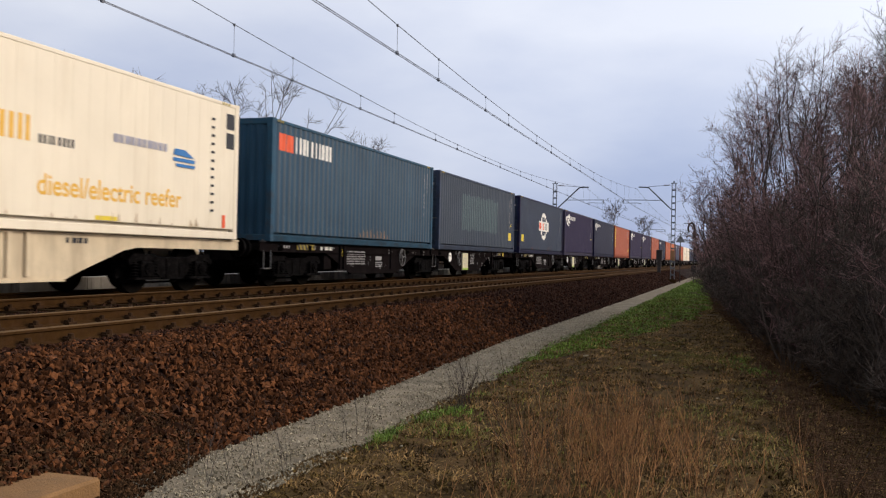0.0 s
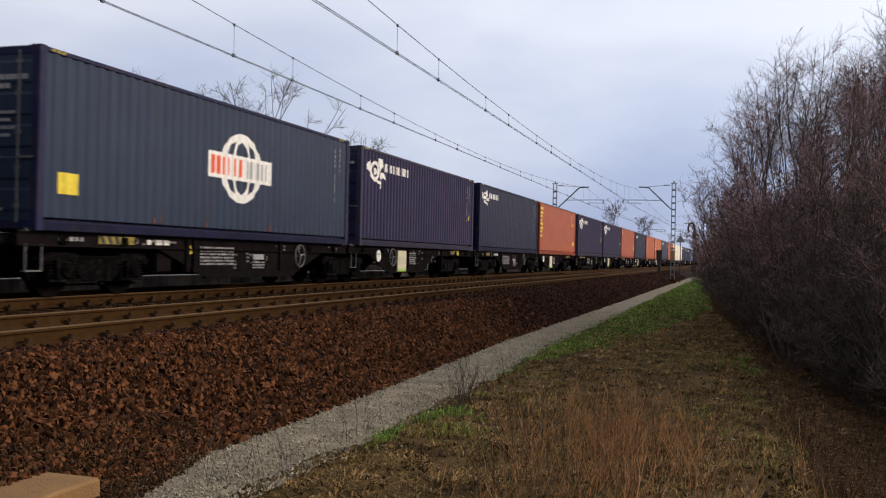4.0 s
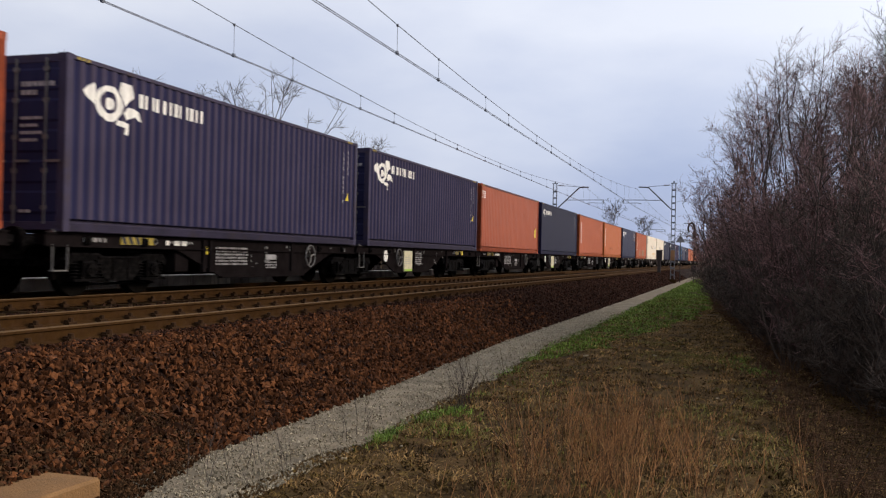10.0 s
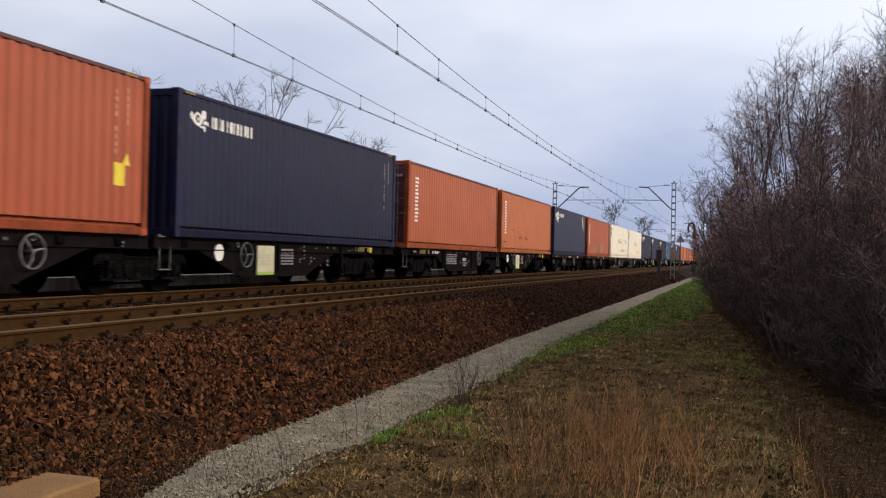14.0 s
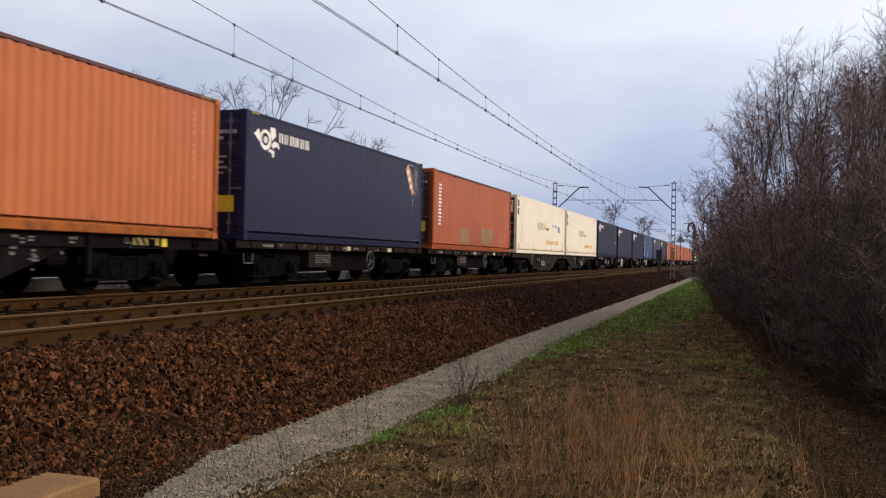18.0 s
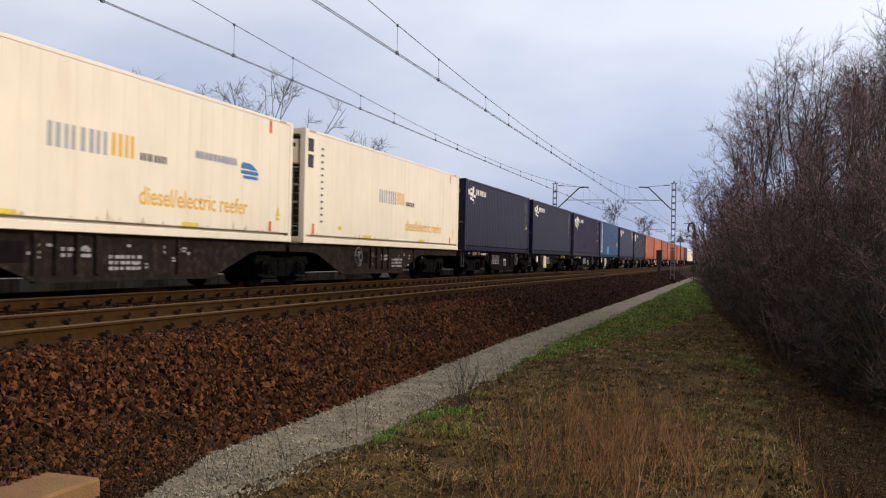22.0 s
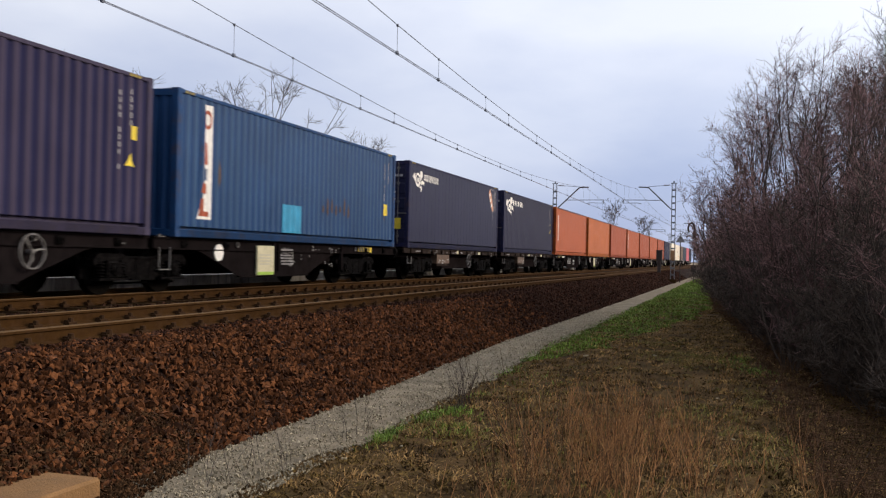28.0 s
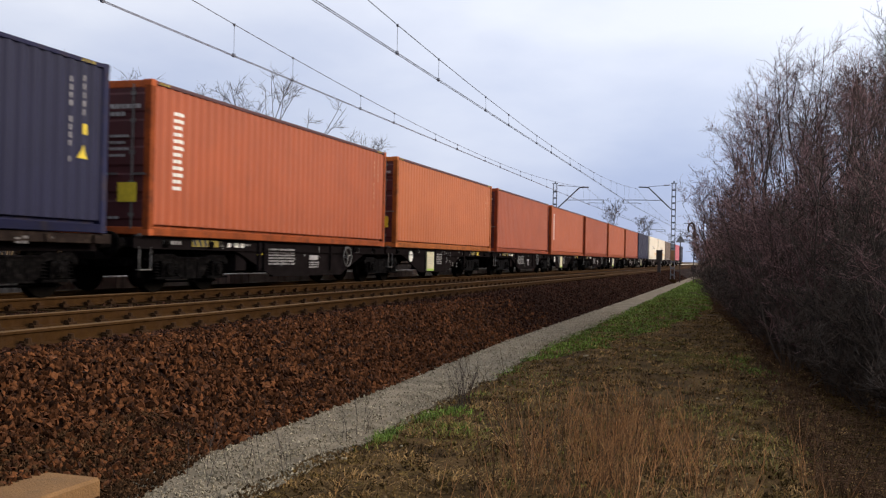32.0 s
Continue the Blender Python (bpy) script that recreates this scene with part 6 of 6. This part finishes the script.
SHAPES = ((4.5, 9, 0.34, "twig"), (5.0, 9, 0.30, "twig_grey"), (3.7, 9, 0.46, "twig"), (5.3, 8, 0.27, "twig"), (2.5, 9, 0.75, "twig_grey"))
HEIGHTS = [q[0] for q in SHAPES]
kinds = [shrub(11 + k, *q) for k, q in enumerate(SHAPES)]
far_kinds = [shrub(51 + k, h, 7, s, t, 8, 2.0, twigs_n=2) for k, (h, n, s, t) in enumerate(SHAPES)]
talls = [bare_tree(31, 7.6, 0.17, limbs=5, n1=7, bold=1.05), bare_tree(32, 8.2, 0.15, "twig_grey", 5, 7, bold=1.05), bare_tree(33, 7.0, 0.20, limbs=5, n1=7, bold=1.05)]


def front(y):
    """Where the thicket begins, as x, along the railway."""
    return float(np.interp(y, [7, 10, 13, 15.5, 17, 20, 26, 35, 50, 80, 120], [3.6, 3.0, 2.45, 1.75, 1.3, 1.0, 0.55, -0.2, -0.9, -1.95, -3.1]))


r = random.Random(5)
used = set()


def plant(source, x, y, z, scale, tilt=0.0):
    m = pose(x, y, z, r.uniform(-tilt, tilt), r.uniform(-tilt, tilt), r.uniform(0, 360))
    if source.name not in used:
        used.add(source.name)
        source.matrix_basis = m
        ob = source
    else:
        ob = copy_thing(source, m)
    ob.scale = (scale, scale, scale * r.uniform(0.9, 1.1))
    return ob


for row in range(3):
    y = 9.0 + 0.5 * row
    while y < 120:
        x = front(y) + row * 1.15 + r.uniform(-0.3, 0.3)
        if x < 0.20 * y + 1.8 and (row < 2 or y < 46):
            low = row == 0
            source = kinds[4] if (low and r.random() < 0.35) else kinds[r.choice([0, 1, 2, 3] if row < 2 else [0, 1, 3])]
            tall = HEIGHTS[kinds.index(source)]
            if y > 30:
                source = far_kinds[kinds.index(source)]
            # the thicket climbs from its edge towards the taller growth behind
            roof = 1.95 + 0.15 * y * (1 + 0.15 * (x - front(y)))
            plant(source, x, y, ground_z(x, y), min(r.uniform(0.82, 1.0), r.uniform(0.9, 1.08) * roof / tall), 4)
        y += (1.25 if y < 30 else 2.0 if y < 60 else 4.0) * r.uniform(0.75, 1.25) * (1.0 if row < 2 else 1.3)
# rows behind, mostly unseen, added to close gaps and shade the front
for row in range(3, 6):
    y = 8.0
    while y < 44:
        x = front(y) + 0.4 + row * 1.1 + r.uniform(-0.4, 0.4)
        if x < 0.26 * y + 3.0:
            source = far_kinds[r.choice([0, 1, 3])]
            plant(source, x, y, ground_z(x, y), min(1.08, r.uniform(0.9, 1.05) * (2.0 + 0.185 * y) / HEIGHTS[far_kinds.index(source)]), 4)
        y += 2.1 * r.uniform(0.8, 1.2)
r = random.Random(77)
for x, y, k, s in ((1.25, 26.0, 0, 0.95), (3.45, 26.0, 1, 1.07), (1.60, 26.5, 2, 0.95), (3.0, 22.5, 2, 0.99), (2.6, 27.0, 0, 1.03), (2.9, 28.0, 2, 1.02), (1.9, 31.5, 1, 0.88), (3.3, 32.0, 1, 1.0), (0.55, 33.0, 2, 0.98), (-0.2, 36.0, 2, 0.95),
                   (1.3, 37.0, 0, 0.95), (-0.35, 43.0, 0, 0.86), (4.7, 33.0, 0, 1.1), (0.6, 46.0, 1, 0.95), (-0.9, 54.0, 2, 1.0), (1.5, 19.5, 0, 0.72), (2.2, 18.0, 2, 0.72), (3.0, 21.0, 1, 0.90)):
    plant(talls[k], x, y, ground_z(x, y), s, 4)

# low thick growth at the edge of the thicket
for k in range(30):
    y = 9.0 + 26 * (k / 30) ** 1.2 + r.uniform(-0.3, 0.3)
    x = front(y) + r.uniform(-0.1, 0.9)
    plant(kinds[4], x, y, ground_z(x, y), r.uniform(0.5, 0.9), 8)

# bare trees beyond the railway
for seed, x, y, h, wide, bold, fine in ((71, -25.3, 48.0, 12.0, 0.75, 2.6, 1.9), (72, -25.6, 33.0, 9.2, 0.75, 2.2, 1.7), (75, -28.6, 70.0, 10.4, 0.6, 3.0, 2.2), (73, -23.9, 200.0, 14.2, 0.30, 5.2, 2.4), (74, -19.0, 205.0, 11.4, 0.28, 4.8, 2.0)):
    far = bare_tree(seed, h, wide, "greybark", 6, 3, bold, fine, "bare leafless tree with spreading limbs beyond the tracks", "trees beyond the tracks", "greybark")
    far.matrix_basis = pose(x, y, ground_z(x, y))

# added dark growth behind the concrete edge, filling the gaps under the wagons
segs = []
rr = random.Random(9)
for k in range(5200):
    y = rr.uniform(2, 95)
    x = -14.6 - rr.random() * 3.5
    p = (x, y, 0.6)
    q = (x + rr.uniform(-0.5, 0.5), y + rr.uniform(-0.5, 0.5), 0.6 + rr.uniform(0.5, 1.7))
    segs.append((p, q, 0.02, 0.008))
tagged(new("scrub", sticks("scrub", segs, "bark")), "added dark low scrub behind the concrete edge", "scrub", kind="stuff")


def blades(name, x, y, h, w, lean, material):
    """Grass as one mesh: bent blades of three triangles each."""
    n = len(x)
    z = np.array([ground_z(a, b) for a, b in zip(x, y)]) - 0.01
    g = rng.random(n) * 6.283
    lx, ly = np.cos(g) * lean * h, np.sin(g) * lean * h
    px, py = -np.sin(g + rng.random(n)) * w, np.cos(g + rng.random(n)) * w
    b = np.stack([x, y, z], 1)
    side = np.stack([px, py, np.zeros(n)], 1)
    mid = b + np.stack([lx * 0.35, ly * 0.35, h * np.maximum(0.6 - 0.16 * lean, 0.12)], 1)
    tip = b + np.stack([lx, ly, h * np.maximum(1 - 0.35 * lean, 0.1)], 1)
    v = np.stack([b - side, b + side, mid - side * 0.7, mid + side * 0.7, tip], 1).reshape(-1, 3)
    f = np.array([(0, 1, 3), (0, 3, 2), (2, 3, 4)])[None] + (np.arange(n) * 5)[:, None, None]
    return new(name, bulk(name, v, f.reshape(-1, 3), M[material]))


def patchy(x, y, k, seed):
    return np.array([noise.noise(Vector((a * k, b * k, seed))) for a, b in zip(x, y)])


def field(name, n, spots, h, w, lean, material, label):
    """Grass in soft-edged patches: spots are (x, y, half width, half length, weight)."""
    total = sum(q[4] for q in spots)
    xs_, ys_ = [], []
    for cx, cy, sx, sy, k in spots:
        m = int(n * k / total)
        xs_.append(cx + sx * rng.normal(size=m))
        ys_.append(cy + sy * rng.normal(size=m))
    x, y = np.concatenate(xs_), np.concatenate(ys_)
    keep = (x > -3.3 + drift(y)) & (y > 5.2) & (patchy(x, y, 3.1, 6.5) + 0.55 * rng.random(len(x)) > 0.05)
    x, y = x[keep], y[keep]
    m = len(x)
    return tagged(blades(name, x, y, h[0] + (h[1] - h[0]) * rng.random(m) ** 1.6, w[0] + (w[1] - w[0]) * rng.random(m), lean[0] + (lean[1] - lean[0]) * rng.random(m), material), label, "grass", kind="stuff")


# short matted turf over the whole verge, thin over the bare earth in the middle
x, y = scatter(110000, -3.5, 2.4, 5.3, 48, 2.1)
bare = np.exp(-((x + 0.95) / 0.65) ** 2 - ((y - 13.4) / 2.2) ** 2) + 0.6 * np.exp(-((x + 1.2) / 0.9) ** 2 - ((y - 16.4) / 0.8) ** 2)
keep = (x < 0.16 * y + 0.4) & (x > -3.34 + drift(y) + 0.13 * patchy(x * 0.2, y, 2.9, 7.7)) & (patchy(x, y, 1.9, 9.5) + 0.6 * patchy(x, y, 5.3, 2.2) + 0.6 * rng.random(len(x)) > -0.2 + 0.8 * bare)
x, y = x[keep], y[keep]
n = len(x)
tagged(blades("short_turf", x, y, (0.018 + 0.045 * rng.random(n) ** 1.5) * (1 + 0.01 * y), 0.004 + 0.005 * rng.random(n) + 0.0002 * y, 0.5 + 1.2 * rng.random(n), "turf"),
       "short olive brown winter turf on the verge", "grass", kind="stuff")
# flattened pale straw in clumps, lying many ways
x, y = scatter(80000, -3.2, 1.3, 5.4, 30, 1.7)
golden = np.exp(-((x - 0.1) / 0.9) ** 2 - ((y - 8.6) / 2.6) ** 2)
keep = (patchy(x, y, 2.6, 4.5) + 0.5 * patchy(x, y, 6.1, 8.5) + 0.45 * rng.random(len(x)) + 0.40 * golden > 0.50) & (x < 0.16 * y + 0.2) & (x > -3.2 + drift(y))
x, y = x[keep], y[keep]
n = len(x)
tagged(blades("dry_thatch", x, y, 0.025 + 0.065 * rng.random(n) ** 1.5, 0.0022 + 0.0020 * rng.random(n), 0.6 + 1.6 * rng.random(n), "thatch"),
       "flattened pale straw thatch on the soil", "grass", kind="stuff")
# small tussocks and dead tufts that break up the turf
for material, count, tall, label in (("turf", 420, 0.07, "small olive brown grass tussocks"), ("thatch", 300, 0.08, "small pale dead grass tussocks"), ("litter", 520, 0.055, "dark brown dead leaf tufts"), ("moss", 130, 0.06, "small yellow green grass tussocks")):
    cx, cy = scatter(count, -3.2, 1.1, 5.6, 22, 1.5)
    ok = cx < 0.13 * cy + 0.1
    cx, cy = cx[ok], cy[ok]
    many = rng.integers(14, 34, len(cx))
    wide = np.repeat(0.015 + 0.04 * rng.random(len(cx)), many)
    x, y = np.repeat(cx, many) + wide * rng.normal(size=many.sum()), np.repeat(cy, many) + wide * rng.normal(size=many.sum())
    m = len(x)
    tagged(blades("tussocks", x, y, tall * np.repeat(0.5 + rng.random(len(cx)), many) * (0.4 + 0.8 * rng.random(m)), 0.003 + 0.003 * rng.random(m), 0.4 + 1.3 * rng.random(m), material), label, "grass", kind="stuff")
# fresh green along the path and in the hollow
x, y = scatter(66000, -3.85, -0.4, 15.5, 95, 1.5)
edge = np.interp(y, [15.5, 17, 20.5, 25.5, 32, 60, 95], [-3.3, -2.75, -2.2, -1.6, -0.85, -1.2, -1.9])
keep = (x > -3.36 + drift(y) + 0.16 * patchy(x * 0.2, y, 1.9, 4.2)) & (x < edge + 0.45 * patchy(x, y, 0.8, 2.5)) & (patchy(x, y, 1.6, 3.3) + 0.5 * patchy(x, y, 4.6, 1.1) + rng.random(len(x)) > 0.25)
x, y = x[keep], y[keep]
n = len(x)
tagged(blades("green_verge", x, y, (0.03 + 0.06 * rng.random(n)) * (1 + 0.006 * y), 0.004 + 0.003 * rng.random(n) + 0.0003 * y, 0.3 + 0.8 * rng.random(n), "green"),
       "fresh green grass strip beside the gravel path", "grass", kind="stuff")
field("green_tufts", 5200, ((-3.18, 8.3, 0.06, 0.16, 5), (-3.22, 8.75, 0.05, 0.12, 5), (-3.10, 9.55, 0.09, 0.16, 4), (-2.95, 9.95, 0.14, 0.18, 4), (-3.05, 11.4, 0.06, 0.14, 2), (-3.30, 14.2, 0.10, 0.5, 2), (-3.55, 6.0, 0.07, 0.10, 2),
      (0.12, 17.2, 0.20, 0.7, 5), (0.42, 16.0, 0.14, 0.5, 4), (-2.7, 8.9, 0.15, 0.25, 1.5), (-2.75, 13.2, 0.2, 0.6, 1)), (0.03, 0.11), (0.0035, 0.0065), (0.4, 1.2), "green", "thick fresh green grass tufts")
field("yellow_green_grass", 8600, ((-0.95, 17.4, 0.45, 0.9, 6), (-1.5, 19.5, 0.4, 0.9, 3), (0.38, 12.5, 0.16, 0.4, 2), (0.40, 9.7, 0.22, 0.5, 2.5), (0.15, 8.6, 0.16, 0.3, 1.5), (-0.3, 10.8, 0.3, 0.5, 2.5), (-2.6, 9.0, 0.3, 0.5, 3), (-2.3, 12.0, 0.4, 1.0, 2), (-0.9, 9.4, 0.4, 0.6, 2)),
      (0.03, 0.12), (0.003, 0.006), (0.5, 1.6), "moss", "yellow green winter grass in patches")


def weeds(name, places, height, material, label, twigs=3):
    """Tall dry stems with a few upright side twigs."""
    segs = []
    rr = random.Random(len(places))
    for x, y in places:
        z = ground_z(x, y) - 0.02
        h = height * rr.uniform(0.3, 1.15)
        p = Vector((x, y, z))
        d = Vector((rr.gauss(0, 0.3), rr.gauss(0, 0.3), 1)).normalized()
        rad = rr.uniform(0.0018, 0.0038)
        for k in range(3):
            q = p + d * h / 3
            segs.append((tuple(p), tuple(q), rad, rad * 0.75))
            if k:
                for _ in range(rr.randint(0, twigs)):
                    s = (d * 0.8 + Vector((rr.uniform(-1, 1), rr.uniform(-1, 1), rr.uniform(0.1, 0.8))) * 0.5).normalized()
                    b = p + (q - p) * rr.random()
                    segs.append((tuple(b), tuple(b + s * h * rr.uniform(0.12, 0.32)), rad * 0.7, rad * 0.4))
            rad *= 0.75
            p = q
            d = (d + Vector((rr.uniform(-0.15, 0.15), rr.uniform(-0.15, 0.15), 0))).normalized()
    return tagged(new(name, sticks(name, segs, material)), label, "weeds", kind="stuff")


rr = random.Random(21)
clumps = [(rr.gauss(-1.05, 0.42), rr.uniform(5.9, 9.6)) for _ in range(64)] + [(rr.gauss(-0.1, 0.5), rr.uniform(6.6, 9.0)) for _ in range(16)]
spots = [(rr.gauss(a, 0.07), rr.gauss(b, 0.09)) for a, b in clumps for _ in range(rr.randint(4, 12))]
weeds("dry_weeds", [q for q in spots if -1.95 < q[0] < 0.8], 0.60, "reed", "tall reddish brown dry weed stems")
clumps = [(rr.uniform(-2.8, 0.9), 6 + 14 * rr.random() ** 1.3) for _ in range(75)]
spots = [(rr.gauss(a, 0.10), rr.gauss(b, 0.14)) for a, b in clumps for _ in range(rr.randint(2, 6))]
weeds("dry_stalks", spots, 0.24, "straw", "thin straw coloured stalks in small clumps", 2)
spots = [(rr.gauss(-1.65, 0.10), rr.gauss(8.1, 0.25)) for _ in range(16)] + [(rr.gauss(-2.92, 0.06), rr.gauss(10.3, 0.10)) for _ in range(44)] + [(rr.gauss(-3.75, 0.25), rr.gauss(6.4, 0.3)) for _ in range(12)] + [(rr.gauss(-3.35, 0.14), rr.gauss(8.3, 0.3)) for _ in range(9)] + [(rr.gauss(-3.45, 0.12), rr.gauss(6.9, 0.25)) for _ in range(8)]
weeds("tall_weeds", spots, 0.55, "bark", "thin dark bare weed stems by the path", 4)
spots = [(rr.gauss(a, s), rr.gauss(b, 0.3)) for a, b, s, n in ((-1.62, 6.6, 0.05, 7), (-1.55, 7.0, 0.08, 5), (-1.1, 6.4, 0.22, 10), (-0.76, 7.0, 0.07, 9), (-0.66, 7.6, 0.10, 6), (-0.35, 7.0, 0.25, 6), (-1.5, 7.9, 0.2, 6)) for _ in range(n)]
weeds("brown_weeds", spots, 1.0, "stem", "tall branched brown weed stems gone dry", 6)

# brambles and dead litter on the bank below the thicket
def bank(y):
    """Where the verge gives way to the littered bank, as x."""
    return np.interp(y, [6, 9, 12, 16, 20, 26, 35, 60], [0.95, 0.72, 0.55, 0.50, 0.45, 0.15, -0.55, -1.4])


segs = []
for k in range(4200):
    y = 8.0 + 45 * rr.random() ** 1.7
    x = float(bank(y)) - 0.1 + rr.expovariate(1.0) * 0.9
    z = ground_z(x, y)
    g = rr.uniform(0, 6.283)
    h = rr.uniform(0.06, 0.42) * (1.0 if x > front(y) - 0.5 else 0.5)
    mid = (x + 0.35 * h * math.cos(g), y + 0.35 * h * math.sin(g), z + h * 0.75)
    segs.append(((x, y, z - 0.02), mid, 0.0050, 0.0040))
    segs.append((mid, (x + 1.1 * h * math.cos(g + 0.4), y + 1.1 * h * math.sin(g + 0.4), z + h * rr.uniform(0.5, 1.05)), 0.0040, 0.0028))
for k in range(420):
    y = 8.5 + 12 * rr.random() ** 1.4
    x = float(bank(y)) + rr.uniform(-0.25, 1.4)
    z, g, length = ground_z(x, y), rr.uniform(0, 6.283), rr.uniform(0.12, 0.55)
    segs.append(((x, y, z + 0.01), (x + length * math.cos(g), y + length * math.sin(g), z + rr.uniform(0.0, 0.10)), 0.005, 0.003))
tagged(new("brambles", sticks("brambles", segs, "stem")), "dark tangled bramble stems and fallen twigs under the shrubs", "brambles", kind="stuff")
x, y = scatter(60000, -1.0, 6.0, 6.5, 40, 1.7)
keep = (x > bank(y) - 0.25 * rng.random(len(x)) + 0.3 * patchy(x, y, 1.7, 3.9)) & (x < 0.2 * y + 1.2)
x, y = x[keep], y[keep]
n = len(x)
tagged(blades("leaf_litter", x, y, 0.03 + 0.06 * rng.random(n), 0.006 + 0.010 * rng.random(n), 1.0 + 1.4 * rng.random(n), "litter"),
       "dead brown leaf litter under the shrubs", "litter", kind="stuff")

# fallen branches and pale litter
for k, (p, q, rad) in enumerate((((0.80, 15.2, -0.35), (1.40, 15.7, 0.02), 0.016), ((1.45, 14.6, 0.85), (2.05, 15.0, -0.1), 0.010), ((0.95, 10.3, -0.32), (1.55, 10.6, -0.28), 0.011), ((0.42, 13.0, -0.05), (0.58, 13.6, 0.08), 0.009), ((-0.15, 11.9, 0.0), (0.05, 11.3, 0.05), 0.009))):
    g = Geo().tube(p, q, rad, rad * 0.6, 7)
    mid = Vector(p).lerp(Vector(q), 0.55)
    g.tube(tuple(mid), tuple(mid + Vector((0.12, 0.2, 0.14))), rad * 0.6, rad * 0.3, 6)
    solid("fallen_branch", g, "bark", "broken pale bare branch lying in grass", "branch")
for x, y, s in ((-0.18, 12.5, 0.035), (-2.5, 16.8, 0.05), (-2.62, 8.2, 0.028), (-1.35, 17.5, 0.04), (-4.42, 13.2, 0.035), (-1.72, 15.3, 0.035), (0.02, 9.6, 0.022), (-0.12, 8.3, 0.02), (0.22, 10.4, 0.022), (-0.72, 11.2, 0.025), (-2.85, 8.05, 0.022), (-3.1, 7.3, 0.028), (-2.3, 7.6, 0.02), (-0.35, 7.9, 0.018), (0.55, 11.6, 0.024)):
    g = Geo()
    g.put([(s * math.cos(a) * (1 + 0.2 * math.sin(3 * a)), s * 0.7 * math.sin(a), zz * s) for zz in (0.0, 0.45) for a in [i * 1.0472 for i in range(6)]] + [(0, 0, 0.62 * s)],
          [(i, (i + 1) % 6, 6 + (i + 1) % 6, 6 + i) for i in range(6)] + [(6 + i, 6 + (i + 1) % 6, 12) for i in range(6)])
    solid("pale_stone", g, "pebble", "small pale stone lying on the verge", "stone", at=pose(x, y, ground_z(x, y) if x > -4.3 else 0.03))

# ---------------------------------------------------------------- small things far along the line
sign = thing("triangle_sign", "grey triangular railway sign on a thin post", "sign", pose(-4.25, 79.5, 0.0))
part("post", Geo().tube((0, 0, -0.2), (0, 0, 3.9), 0.035, n=8), "cabinet", sign)
part("plate", Geo().put([(-0.40, -0.05, 3.35), (0.40, -0.05, 3.35), (0.0, -0.05, 3.98), (-0.40, -0.02, 3.35), (0.40, -0.02, 3.35), (0.0, -0.02, 3.98)],
                        [(0, 1, 2), (5, 4, 3), (0, 3, 4, 1), (1, 4, 5, 2), (2, 5, 3, 0)]), "sign", sign)
hoop = thing("signal_hoop", "black hooped lamp bracket on a trackside post", "signal", pose(-3.30, 83.0, 0.0))
part("post", Geo().tube((0, 0, -0.2), (0, 0, 4.3), 0.04, n=8).box(-0.2, 0.2, -0.2, 0.2, 0.9, 1.45, 0.03), "cabinet", hoop)
pts = [(-0.24 + 0.27 * math.cos(a), 0, 4.62 + 0.48 * math.sin(a)) for a in [math.pi * (1.25 - 1.5 * i / 12) for i in range(13)]]
part("hoop", Geo().path(pts, 0.085, 7), "cabinet", hoop)
part("lamp_head", Geo().box(-0.16, 0.16, -0.2, 0.05, 3.75, 4.25, 0.04), "cabinet", hoop)
part("brace", Geo().tube((0, 0, 3.0), (0.35, 0, 2.6), 0.04, n=6).tube((0, 0, 2.2), (0.2, 0, 1.9), 0.03, n=6), "cabinet", hoop)
cab = thing("trackside_cabinet", "dark trackside cabinet on a narrow stand", "cabinet", pose(-6.0, 80.5, 0.70))
part("stand", Geo().box(-0.14, 0.14, -0.15, 0.15, -0.2, 1.15, 0.02), "cabinet", cab)
part("box", Geo().box(-0.24, 0.24, -0.22, 0.22, 1.15, 1.95, 0.03), "cabinet", cab)
part("roof", Geo().box(-0.27, 0.27, -0.26, 0.26, 1.95, 2.0), "cabinet", cab)
heap = Geo()
heap.put([(x, y, z) for x, y, z in [(-0.6, 0, 0), (0.7, 0, 0), (0.5, 1.2, 0), (-0.5, 1.0, 0), (0.1, 0.4, 0.75), (0.4, 0.7, 0.55)]], [(0, 1, 4), (1, 2, 5), (1, 5, 4), (2, 3, 5), (3, 4, 5), (3, 0, 4)])
solid("stone_mound", heap, "pebble", "pale rubble heap beside the far path", "rubble", at=pose(-2.2, 88.0, 0.0))


# ---------------------------------------------------------------- what moves
def travelled(t):
    """Metres that the train has gone after t seconds."""
    u = t / 16.0
    return 136.287 * u - 1.208 * u ** 2 + 6.809 * u ** 3 - 1.473 * u ** 4


def motions():
    for ob, x, y, z in MOVING:
        walk(ob, [(float(t), pose(x, y - travelled(t), z)) for t in range(33)])
    # the wheels roll on the rails, all alike
    first = {}
    for ob, u in WHEELS:
        if u not in first:
            walk(ob, [(k / 15.0, pose(0, u, 0.46, math.degrees(travelled(k / 15.0) / 0.46) % 360)) for k in range(481)])
            first[u] = ob.animation_data
        else:
            ob.rotation_mode = "QUATERNION"
            keys = ob.animation_data_create()
            keys.action = first[u].action
            keys.action_slot = first[u].action_slot


motions()
